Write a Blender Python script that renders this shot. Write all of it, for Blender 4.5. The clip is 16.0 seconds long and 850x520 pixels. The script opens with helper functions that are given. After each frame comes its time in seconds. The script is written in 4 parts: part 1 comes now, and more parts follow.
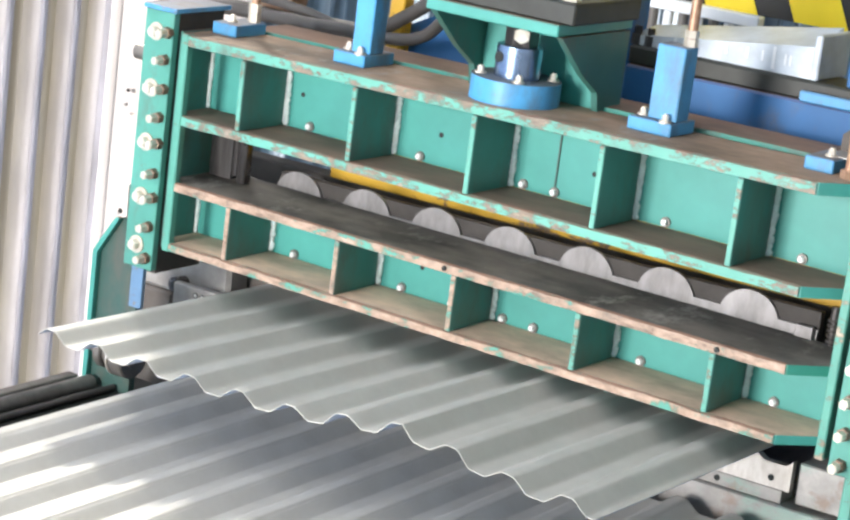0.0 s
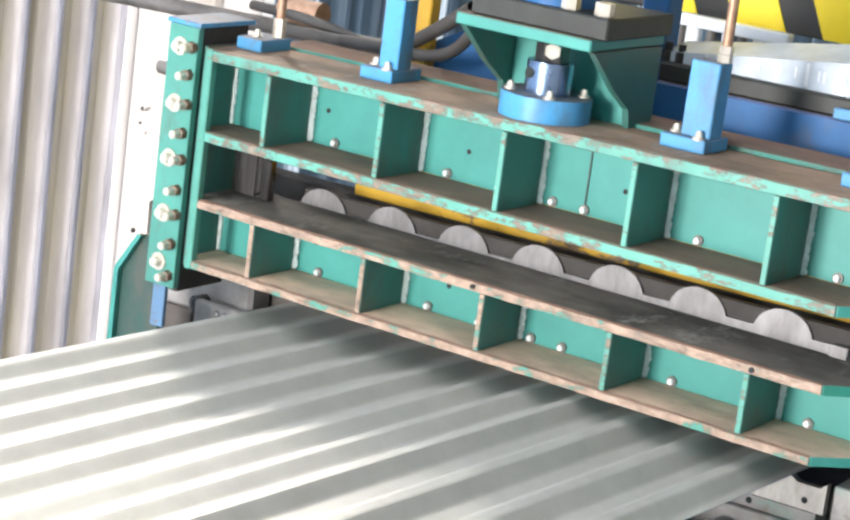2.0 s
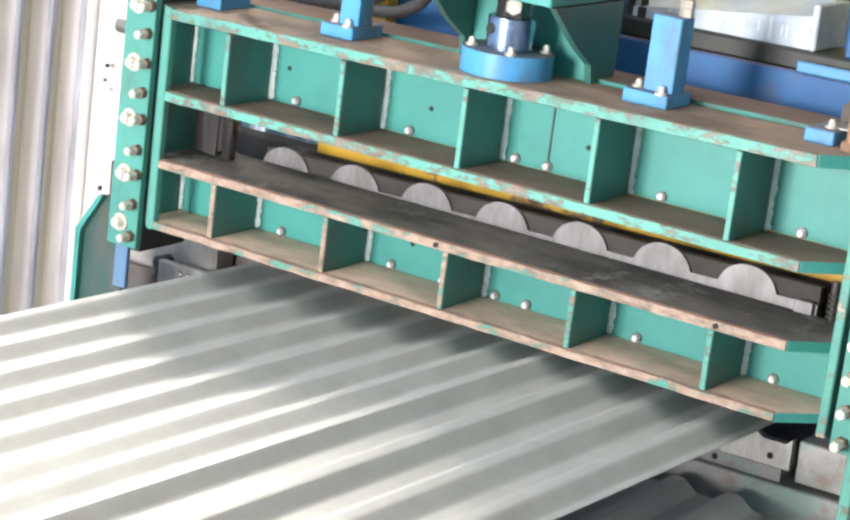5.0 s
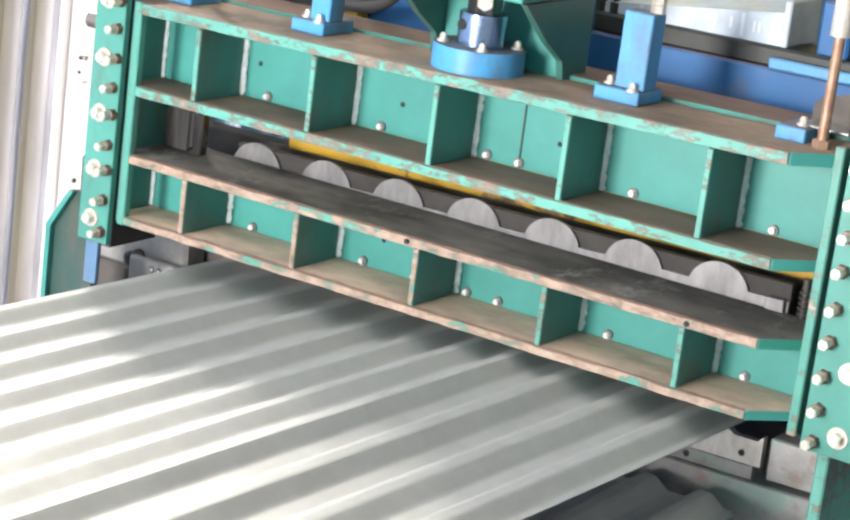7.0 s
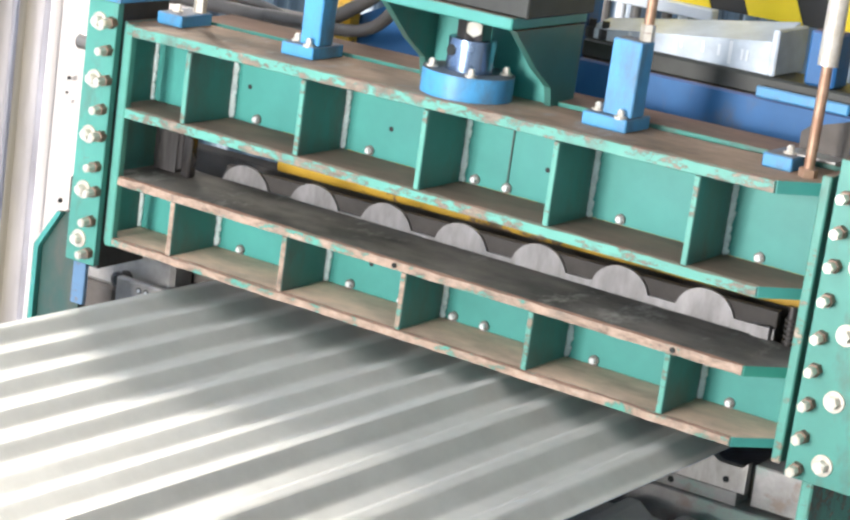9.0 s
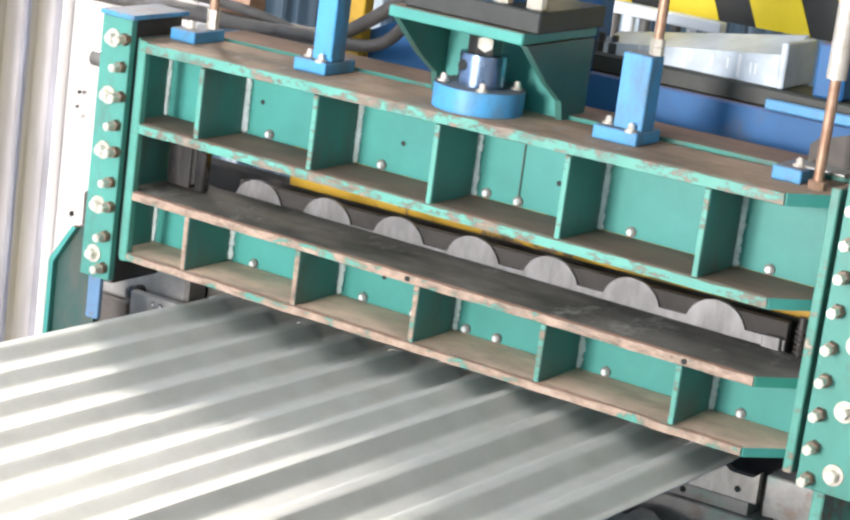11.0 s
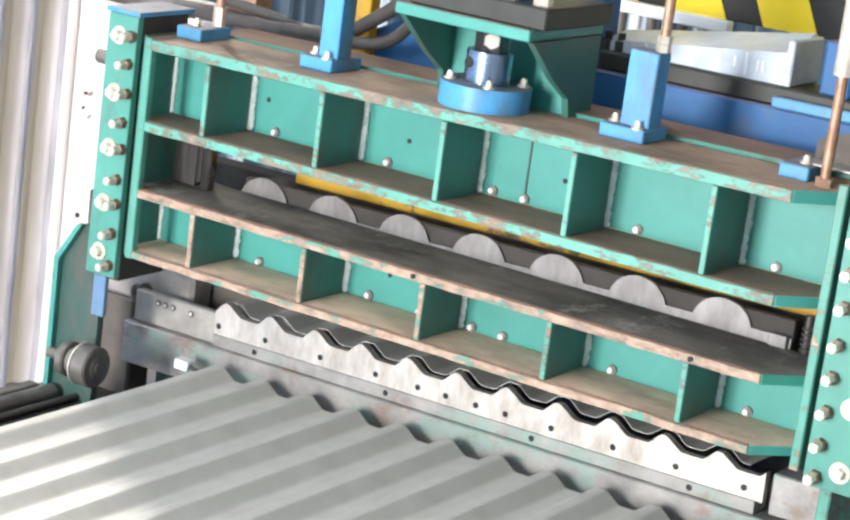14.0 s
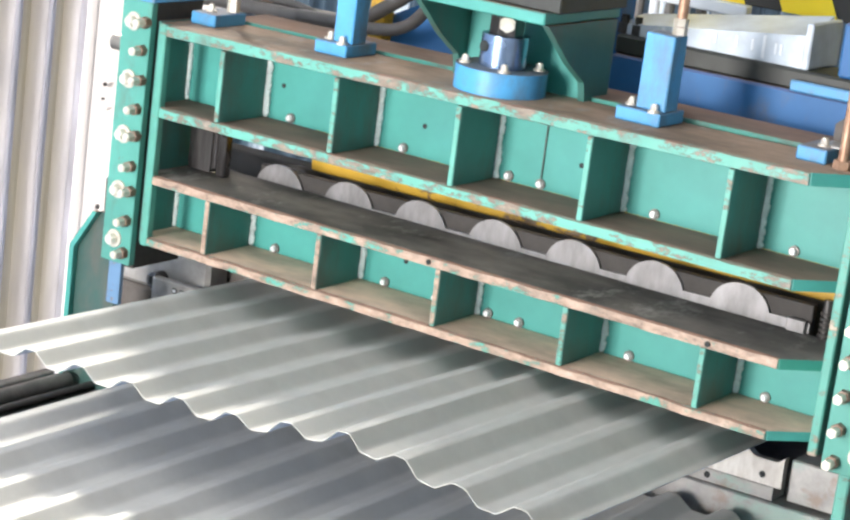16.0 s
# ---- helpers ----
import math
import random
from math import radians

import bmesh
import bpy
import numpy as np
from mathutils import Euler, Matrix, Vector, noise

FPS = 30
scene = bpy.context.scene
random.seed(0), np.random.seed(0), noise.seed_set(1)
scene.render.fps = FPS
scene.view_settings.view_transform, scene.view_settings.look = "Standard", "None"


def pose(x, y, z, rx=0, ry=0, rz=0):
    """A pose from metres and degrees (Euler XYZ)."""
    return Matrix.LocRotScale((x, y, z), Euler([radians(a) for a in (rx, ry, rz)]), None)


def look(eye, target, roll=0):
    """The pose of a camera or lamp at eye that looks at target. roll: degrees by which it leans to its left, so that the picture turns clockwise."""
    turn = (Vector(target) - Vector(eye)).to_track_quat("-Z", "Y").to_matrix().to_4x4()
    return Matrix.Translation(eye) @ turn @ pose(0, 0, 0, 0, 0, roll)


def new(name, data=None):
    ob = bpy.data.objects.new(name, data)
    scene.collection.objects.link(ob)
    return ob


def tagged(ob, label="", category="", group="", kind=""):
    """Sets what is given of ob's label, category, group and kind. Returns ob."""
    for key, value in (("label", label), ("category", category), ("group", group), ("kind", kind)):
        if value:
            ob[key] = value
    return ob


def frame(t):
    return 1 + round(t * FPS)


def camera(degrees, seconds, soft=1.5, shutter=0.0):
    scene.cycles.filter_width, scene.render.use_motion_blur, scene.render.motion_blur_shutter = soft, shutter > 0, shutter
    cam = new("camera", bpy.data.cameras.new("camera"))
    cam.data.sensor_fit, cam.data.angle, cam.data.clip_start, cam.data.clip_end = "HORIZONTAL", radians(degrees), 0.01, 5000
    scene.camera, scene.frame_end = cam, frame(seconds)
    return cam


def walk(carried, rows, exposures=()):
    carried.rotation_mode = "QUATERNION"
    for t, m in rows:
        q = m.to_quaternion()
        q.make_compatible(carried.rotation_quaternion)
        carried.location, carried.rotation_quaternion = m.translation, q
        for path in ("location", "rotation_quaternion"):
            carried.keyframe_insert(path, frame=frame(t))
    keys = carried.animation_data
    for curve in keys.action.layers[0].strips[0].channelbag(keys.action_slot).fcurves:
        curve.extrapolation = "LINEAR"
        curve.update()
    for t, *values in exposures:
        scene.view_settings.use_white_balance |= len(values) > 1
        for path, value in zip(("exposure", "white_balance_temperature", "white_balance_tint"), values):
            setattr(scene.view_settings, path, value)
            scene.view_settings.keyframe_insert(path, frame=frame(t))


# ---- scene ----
cam = camera(21.4, 16.0, 2.5)
PATH = [
    (0, (1.465, -2.317, 0.803), (0.411, -0.695, 0.299), 7.3),
    (0.5, (1.438, -2.296, 0.808), (0.396, -0.669, 0.292), 7.1),
    (1, (1.43, -2.284, 0.797), (0.384, -0.66, 0.281), 7.1),
    (1.5, (1.426, -2.284, 0.805), (0.389, -0.65, 0.303), 7.5),
    (2, (1.418, -2.305, 0.782), (0.358, -0.68, 0.298), 7.5),
    (2.5, (1.425, -2.31, 0.788), (0.351, -0.698, 0.287), 6.6),
    (3, (1.428, -2.298, 0.792), (0.364, -0.684, 0.281), 6.5),
    (3.5, (1.428, -2.29, 0.788), (0.369, -0.674, 0.271), 6.7),
    (4, (1.417, -2.286, 0.789), (0.374, -0.662, 0.266), 7.0),
    (6.5, (1.424, -2.272, 0.787), (0.401, -0.634, 0.265), 7.2),
    (7, (1.421, -2.267, 0.796), (0.407, -0.627, 0.266), 7.3),
    (7.5, (1.422, -2.266, 0.79), (0.404, -0.625, 0.27), 7.6),
    (8, (1.425, -2.267, 0.798), (0.406, -0.626, 0.279), 7.7),
    (8.5, (1.418, -2.276, 0.803), (0.412, -0.627, 0.287), 7.9),
    (9, (1.421, -2.276, 0.801), (0.414, -0.625, 0.291), 7.9),
    (11.5, (1.425, -2.302, 0.813), (0.411, -0.653, 0.312), 7.5),
    (12, (1.418, -2.296, 0.797), (0.404, -0.645, 0.302), 7.7),
    (12.5, (1.421, -2.294, 0.796), (0.4, -0.648, 0.296), 7.7),
    (13, (1.419, -2.304, 0.799), (0.399, -0.658, 0.3), 7.7),
    (13.5, (1.423, -2.296, 0.798), (0.402, -0.65, 0.3), 7.7),
    (14, (1.425, -2.297, 0.799), (0.406, -0.65, 0.301), 7.6),
    (14.5, (1.425, -2.293, 0.802), (0.407, -0.645, 0.301), 7.5),
    (15, (1.422, -2.288, 0.794), (0.403, -0.641, 0.296), 7.4),
    (15.5, (1.425, -2.289, 0.789), (0.398, -0.647, 0.291), 7.4),
    (16, (1.43, -2.276, 0.783), (0.392, -0.642, 0.279), 7.3),
]
walk(cam, [(t, look(eye, target, roll)) for t, eye, target, roll in PATH], [(0, 0.85), (16, 0.85)])

# ---- world and light ----
world = bpy.data.worlds.new("world")
scene.world = world
world.use_nodes = True
wn = world.node_tree
sky = wn.nodes.new("ShaderNodeTexSky")
sky.sky_type, sky.sun_disc = "NISHITA", False
sky.sun_elevation, sky.sun_rotation = radians(35), radians(-46.5)
wn.links.new(sky.outputs[0], wn.nodes["Background"].inputs[0])
wn.nodes["Background"].inputs[1].default_value = 0.135

sun = new("sun", bpy.data.lights.new("sun", "SUN"))
sun.data.energy, sun.data.angle, sun.data.color = 5.0, radians(9.0), (1.0, 0.94, 0.85)
sun.matrix_world = look((-6, 5.7, 5.8), (0, 0, 0))


def added_light(eye, target, w, h, power, color):
    ob = new("daylight_fill", bpy.data.lights.new("daylight_fill", "AREA"))
    ob.data.shape, ob.data.size, ob.data.size_y = "RECTANGLE", w, h
    ob.data.energy, ob.data.color = power, color
    ob.matrix_world = look(eye, target)


# unseen added lamps: doorway behind camera, roof light over run-out table, long wall window
added_light((-0.75, -6.3, 0.7), (-0.1, 0, 0.2), 1.3, 2.3, 366, (1.0, 0.955, 0.93))
added_light((-0.9, -2.2, 3.5), (-0.9, -2.1, 0), 2.0, 3.0, 16, (0.93, 0.96, 1.0))
added_light((-1.94, -2.6, 2.05), (-0.6, -2.3, 0.2), 5.0, 1.05, 24, (1.0, 0.95, 0.86))

# ---- materials ----


def material(name):
    m = bpy.data.materials.new(name)
    m.use_nodes = True
    return m, m.node_tree, m.node_tree.nodes["Principled BSDF"]


def add(nt, kind, **inputs):
    n = nt.nodes.new(kind)
    for k, v in inputs.items():
        n.inputs[k].default_value = v
    return n


def noise_tex(nt, scale, detail=4.0, rough=0.6, stretch=None):
    co = nt.nodes.new("ShaderNodeTexCoord")
    n = add(nt, "ShaderNodeTexNoise", Scale=scale, Detail=detail, Roughness=rough)
    if stretch:
        mp = nt.nodes.new("ShaderNodeMapping")
        mp.inputs["Scale"].default_value = stretch
        nt.links.new(co.outputs["Object"], mp.inputs["Vector"])
        nt.links.new(mp.outputs[0], n.inputs["Vector"])
    else:
        nt.links.new(co.outputs["Object"], n.inputs["Vector"])
    return n.outputs["Fac"]


def ramp(nt, fac, stops):
    r = nt.nodes.new("ShaderNodeValToRGB")
    e = r.color_ramp.elements
    while len(e) < len(stops):
        e.new(0.5)
    for el, (p, c) in zip(e, stops):
        el.position = p
        el.color = (*c, 1) if isinstance(c, tuple) else (c, c, c, 1)
    nt.links.new(fac, r.inputs[0])
    return r.outputs[0]


def mix(nt, fac, a, b):
    n = nt.nodes.new("ShaderNodeMix")
    n.data_type = "RGBA"
    for sock, v in ((n.inputs[0], fac), (n.inputs[6], a), (n.inputs[7], b)):
        if isinstance(v, bpy.types.NodeSocket):
            nt.links.new(v, sock)
        else:
            sock.default_value = (*v, 1) if isinstance(v, tuple) else v
    return n.outputs[2]


def math_node(nt, op, a, b=0.5):
    n = nt.nodes.new("ShaderNodeMath")
    n.operation = op
    for sock, v in ((n.inputs[0], a), (n.inputs[1], b)):
        if isinstance(v, bpy.types.NodeSocket):
            nt.links.new(v, sock)
        else:
            sock.default_value = v
    return n.outputs[0]


def bump(nt, fac, bsdf, strength=0.2, dist=0.002):
    b = add(nt, "ShaderNodeBump", Strength=strength, Distance=dist)
    nt.links.new(fac, b.inputs["Height"])
    nt.links.new(b.outputs[0], bsdf.inputs["Normal"])


def up_facing(nt, lo=0.6, hi=0.95):
    g = nt.nodes.new("ShaderNodeNewGeometry")
    s = nt.nodes.new("ShaderNodeSeparateXYZ")
    nt.links.new(g.outputs["Normal"], s.inputs[0])
    m = nt.nodes.new("ShaderNodeMapRange")
    m.inputs["From Min"].default_value, m.inputs["From Max"].default_value = lo, hi
    nt.links.new(s.outputs["Z"], m.inputs["Value"])
    return m.outputs[0]


DUST = (0.225, 0.130, 0.092)


def painted(name, color, chips=0.0, dust=0.93, rough=0.42, dustcol=DUST, chipcol=(0.28, 0.22, 0.165), spread=1.0, grime=0.0):
    """Oil paint on steel: uneven coat, chips to rusty steel, settled workshop dust on what faces up."""
    m, nt, b = material(name)
    big, fine = noise_tex(nt, 9, 5), noise_tex(nt, 120, 3)
    dark = tuple(c * 0.72 for c in color)
    base = mix(nt, ramp(nt, big, [(0.3, 0.0), (0.75, 1.0)]), color, dark)
    if chips:
        c = noise_tex(nt, 62, 10, 0.75, (0.45, 1, 1))
        patch = noise_tex(nt, 7, 3, 0.5)
        c = math_node(nt, "ADD", c, math_node(nt, "MULTIPLY", math_node(nt, "SUBTRACT", patch, 0.5), 0.55))
        tone = ramp(nt, noise_tex(nt, 60, 9, 0.76, (0.45, 1, 1)), [(0.36, tuple(v * 0.45 for v in chipcol)), (0.47, chipcol), (0.58, tuple(v * 1.45 for v in chipcol)), (0.68, (0.42, 0.375, 0.31))])
        base = mix(nt, ramp(nt, c, [(0.610 - chips * 0.3, 0.0), (0.632 - chips * 0.3, 0.7)]), base, tuple(v * 0.5 for v in chipcol))
        base = mix(nt, ramp(nt, c, [(0.64 - chips * 0.3, 0.0), (0.66 - chips * 0.3, 1.0)]), base, tone)
    if grime:
        dirt = ramp(nt, noise_tex(nt, 14, 8, 0.7, (1, 1, 0.45)), [(0.60 - grime * 0.3, 0.0), (0.78 - grime * 0.2, 0.85)])
        base = mix(nt, dirt, base, (0.105, 0.098, 0.082))
    pale = tuple(min(1, c * (1 + 0.25 * spread)) for c in dustcol)
    deep = tuple(c * max(0.2, 1 - 0.34 * spread) for c in dustcol)
    d = mix(nt, ramp(nt, noise_tex(nt, 11, 7, 0.62, (0.6, 1, 1)), [(0.34, 0.0), (0.68, 1.0)]), deep, pale)
    if spread > 1.5:
        d = mix(nt, ramp(nt, noise_tex(nt, 17, 7, 0.75, (1.0, 0.55, 1)), [(0.55, 0.0), (0.68, 0.8)]), d, (0.35, 0.33, 0.305))
    settle = math_node(nt, "MULTIPLY", up_facing(nt), dust)
    full = mix(nt, settle, base, d)
    nt.links.new(full, b.inputs["Base Color"])
    r = nt.nodes.new("ShaderNodeMapRange")
    r.inputs["To Min"].default_value, r.inputs["To Max"].default_value = rough, 0.9
    nt.links.new(settle, r.inputs["Value"])
    nt.links.new(r.outputs[0], b.inputs["Roughness"])
    bump(nt, fine, b, 0.12, 0.001)
    return m


def metal(name, a, bcol, rough=(0.3, 0.5), scale=30, stretch=None, metallic=1.0, bumps=0.08, bscale=150):
    m, nt, b = material(name)
    n = noise_tex(nt, scale, 6, 0.65, stretch)
    nt.links.new(ramp(nt, n, [(0.3, a), (0.72, bcol)]), b.inputs["Base Color"])
    nt.links.new(ramp(nt, noise_tex(nt, scale * 0.4, 4), [(0.3, rough[0]), (0.7, rough[1])]), b.inputs["Roughness"])
    b.inputs["Metallic"].default_value = metallic
    if bumps:
        bump(nt, noise_tex(nt, bscale, 3, 0.6, stretch), b, bumps, 0.001)
    return m


def plain(name, color, rough=0.5, var=0.25, scale=20, metallic=0.0):
    m, nt, b = material(name)
    lo = tuple(c * (1 - var) for c in color)
    nt.links.new(ramp(nt, noise_tex(nt, scale, 5), [(0.3, color), (0.7, lo)]), b.inputs["Base Color"])
    b.inputs["Roughness"].default_value, b.inputs["Metallic"].default_value = rough, metallic
    return m


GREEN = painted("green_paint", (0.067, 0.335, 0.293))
GREEN_EDGE = painted("green_paint_chipped", (0.130, 0.410, 0.335), chips=0.36, dust=0.8, chipcol=(0.19, 0.15, 0.115), grime=0.22)
# base green darkened for the shade on side faces, with grime on top
GREEN_RIB = painted("shaded_grimy_green_paint", (0.066, 0.225, 0.200), grime=0.50)
GREEN_END = painted("green_end_paint", (0.10, 0.345, 0.280), chips=0.12, grime=0.25)
GREEN_POST = painted("green_post_paint", (0.085, 0.32, 0.265), grime=0.18, chips=-0.2)
GREEN_GRIMY = painted("grimy_green_paint", (0.055, 0.285, 0.235), grime=0.55, chips=-0.1)
TOP_SHELF = painted("green_paint_thick_dust", (0.067, 0.335, 0.293), dustcol=(0.32, 0.208, 0.145), spread=1.6)
# dust lightened here so its colour holds the extra light on this shelf
BOTTOM_SHELF = painted("green_paint_lit_dust", (0.067, 0.335, 0.293), dustcol=(0.76, 0.52, 0.385), spread=1.3)
# gusset green darkened to carry the shade of their side faces, plus grime
GREEN_DIM = painted("shaded_bracket_paint", (0.048, 0.165, 0.138), grime=0.45)
GREEN_WORN = painted("green_paint_worn_edge", (0.10, 0.365, 0.290), chips=0.68, dust=0.9, chipcol=(0.31, 0.222, 0.168), grime=0.15)
GREEN_DARK = painted("dark_green_paint", (0.042, 0.098, 0.085), dust=0.6, grime=0.3)
DARK_SHELF = painted("greasy_shelf", (0.05, 0.30, 0.23), dust=0.97, dustcol=(0.140, 0.120, 0.106), rough=0.4, spread=2.0)
BLUE = painted("blue_paint", (0.080, 0.345, 0.65), dust=0.75, chips=-0.15, dustcol=(0.2, 0.15, 0.12), grime=0.42)
WORN_BLUE = painted("worn_blue_paint", (0.14, 0.26, 0.42), chips=0.05, dust=0.5)
DEEP_BLUE = painted("deep_blue_paint", (0.019, 0.130, 0.345), dust=0.9, rough=0.55, grime=0.2)
YELLOW = painted("yellow_paint", (0.62, 0.37, 0.03), dust=0.5, chips=0.1, chipcol=(0.12, 0.08, 0.05))
HAZARD_YELLOW = plain("hazard_yellow", (0.95, 0.72, 0.02), 0.45, 0.08)
HAZARD_BLACK = plain("hazard_black", (0.02, 0.02, 0.02), 0.5)
BLACK = plain("black_iron", (0.15, 0.142, 0.135), 0.45, 0.45, 30)
RAIL_BLACK = plain("dark_rail_paint", (0.032, 0.036, 0.032), 0.5, 0.4, 30)
DULL_IRON = plain("dull_dark_iron", (0.130, 0.114, 0.102), 0.85, 0.4, 22)
OILY_BLACK = plain("oily_black_steel", (0.060, 0.053, 0.048), 0.75, 0.4, 26)
RUBBER = plain("black_rubber", (0.070, 0.064, 0.060), 0.45, 0.4)
DARK_STEEL = metal("oily_dark_steel", (0.12, 0.112, 0.105), (0.27, 0.25, 0.23), (0.35, 0.55), 18, metallic=0.5)
PLATE_STEEL = metal("grey_cut_plate", (0.165, 0.158, 0.156), (0.34, 0.33, 0.33), (0.42, 0.62), 16, (2.2, 1, 0.7), 0.7)
DIE_STEEL = metal("bright_ground_steel", (0.42, 0.38, 0.34), (0.76, 0.74, 0.71), (0.36, 0.52), 30, (1.6, 1, 0.6), 0.7)
WORN_STEEL, nt, b = material("worn_painted_steel")
steel = ramp(nt, noise_tex(nt, 24, 6, 0.65), [(0.3, (0.27, 0.262, 0.252)), (0.7, (0.47, 0.455, 0.44))])
left_paint = ramp(nt, noise_tex(nt, 11, 6, 0.7, (1, 1, 1.6)), [(0.49, 0.0), (0.58, 0.85)])
stain = ramp(nt, noise_tex(nt, 17, 7, 0.7), [(0.56, 0.0), (0.66, 0.7)])
nt.links.new(mix(nt, stain, mix(nt, left_paint, steel, (0.29, 0.40, 0.36)), (0.27, 0.20, 0.16)), b.inputs["Base Color"])
b.inputs["Metallic"].default_value, b.inputs["Roughness"].default_value = 0.5, 0.42
bump(nt, noise_tex(nt, 70, 4), b, 0.25, 0.0015)
OILY_STEEL = metal("oily_worn_steel", (0.25, 0.236, 0.222), (0.45, 0.43, 0.405), (0.5, 0.7), 22, metallic=0.2, bumps=0.2, bscale=70)
GALV = metal("galvanised_sheet", (0.50, 0.493, 0.461), (0.59, 0.583, 0.546), (0.62, 0.74), 14, metallic=0.14, bumps=0.05, bscale=60)
# unseen blue underside, added so its bounce tints the stack below
BACK_COAT = plain("blue_bounce_back", (0.44, 0.54, 0.74), 0.45, 0.15, 12)
ZINC = metal("zinc_plated_bolt", (0.62, 0.56, 0.45), (0.84, 0.80, 0.74), (0.3, 0.45), 60, metallic=0.55)
WASHER = metal("dull_washer", (0.46, 0.42, 0.35), (0.72, 0.68, 0.60), (0.4, 0.55), 70, metallic=0.5)
CHROME = metal("chrome", (0.75, 0.75, 0.76), (0.85, 0.85, 0.86), (0.08, 0.15), 20, bumps=0)
BLUED = metal("blued_steel", (0.20, 0.30, 0.48), (0.34, 0.44, 0.60), (0.2, 0.32), 20, metallic=0.9)
COPPER = metal("rusty_rod", (0.30, 0.16, 0.10), (0.50, 0.34, 0.24), (0.4, 0.6), 60, metallic=0.5)
WELD = plain("weld_bead", (0.90, 0.98, 0.96), 0.25, 0.25, 90)
BROWN_NUT = metal("rusty_brown_nut", (0.14, 0.085, 0.062), (0.30, 0.20, 0.15), (0.4, 0.6), 60, metallic=0.4)
BRIGHT_HEAD = metal("bright_screw_head", (0.70, 0.71, 0.71), (0.88, 0.88, 0.88), (0.3, 0.42), 60, metallic=0.45)
SLIDE_STEEL = metal("dark_oiled_steel", (0.055, 0.050, 0.050), (0.16, 0.15, 0.148), (0.22, 0.38), 26, (2.5, 1, 0.25), 0.7)
HOLE = plain("dark_hole", (0.015, 0.02, 0.02), 0.7)
CONCRETE = plain("concrete", (0.34, 0.34, 0.335), 0.9, 0.35, 3)
CLEAR = plain("white_film", (0.80, 0.84, 0.88), 0.25, 0.12, 8)
FILM = plain("bluish_plastic_film", (0.58, 0.66, 0.74), 0.32, 0.35, 22)
DULL_WALL = plain("dull_shed_wall", (0.42, 0.42, 0.41), 0.7)
ROOF_GREY = plain("roof_sheet", (0.62, 0.62, 0.61), 0.6)

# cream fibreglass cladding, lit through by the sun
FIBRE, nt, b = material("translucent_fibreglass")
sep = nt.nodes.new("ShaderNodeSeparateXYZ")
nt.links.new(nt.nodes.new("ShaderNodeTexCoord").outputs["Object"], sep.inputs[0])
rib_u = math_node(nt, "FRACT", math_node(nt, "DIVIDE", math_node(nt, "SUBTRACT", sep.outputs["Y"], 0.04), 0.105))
# ribs tinted paler than the pans: their lit flanks put into the colour
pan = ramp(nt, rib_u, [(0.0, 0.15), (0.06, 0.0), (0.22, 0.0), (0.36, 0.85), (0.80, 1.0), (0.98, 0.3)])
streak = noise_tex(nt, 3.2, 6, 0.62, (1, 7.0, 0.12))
pan_tint = ramp(nt, streak, [(0.34, (0.27, 0.245, 0.19)), (0.5, (0.385, 0.36, 0.305)), (0.64, (0.52, 0.50, 0.455))])
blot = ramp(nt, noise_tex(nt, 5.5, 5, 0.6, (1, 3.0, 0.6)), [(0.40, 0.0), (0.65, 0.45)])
tint = mix(nt, blot, mix(nt, pan, (0.76, 0.75, 0.80), pan_tint), (0.40, 0.39, 0.40))
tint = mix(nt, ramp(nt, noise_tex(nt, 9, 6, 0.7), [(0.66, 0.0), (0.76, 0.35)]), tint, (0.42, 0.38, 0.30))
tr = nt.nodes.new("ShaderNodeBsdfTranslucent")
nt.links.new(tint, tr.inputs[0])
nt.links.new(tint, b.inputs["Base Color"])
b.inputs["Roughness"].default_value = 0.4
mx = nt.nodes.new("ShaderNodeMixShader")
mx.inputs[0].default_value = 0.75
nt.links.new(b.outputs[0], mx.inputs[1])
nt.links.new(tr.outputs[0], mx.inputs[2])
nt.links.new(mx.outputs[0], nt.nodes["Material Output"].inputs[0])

# blue chosen to cool the light that reaches the stacked sheets
PALE_BLUE, nt, b = material("pale_blue_cladding")
tint = ramp(nt, noise_tex(nt, 3.2, 5, 0.62, (1, 4.0, 0.05)), [(0.4, (0.58, 0.66, 0.76)), (0.6, (0.68, 0.76, 0.86))])
tr = nt.nodes.new("ShaderNodeBsdfTranslucent")
nt.links.new(tint, tr.inputs[0])
nt.links.new(tint, b.inputs["Base Color"])
mx = nt.nodes.new("ShaderNodeMixShader")
mx.inputs[0].default_value = 0.85
nt.links.new(b.outputs[0], mx.inputs[1])
nt.links.new(tr.outputs[0], mx.inputs[2])
nt.links.new(mx.outputs[0], nt.nodes["Material Output"].inputs[0])

# white streaks in this tint stand for daylight through gaps
BLUE_FIBRE, nt, b = material("blue_grey_cladding")
tint = ramp(nt, noise_tex(nt, 3.2, 5, 0.62, (1, 3.2, 0.04)), [(0.42, (0.14, 0.18, 0.22)), (0.55, (0.26, 0.33, 0.40)), (0.60, (0.85, 0.90, 0.95))])
tr = nt.nodes.new("ShaderNodeBsdfTranslucent")
nt.links.new(tint, tr.inputs[0])
nt.links.new(tint, b.inputs["Base Color"])
mx = nt.nodes.new("ShaderNodeMixShader")
mx.inputs[0].default_value = 0.6
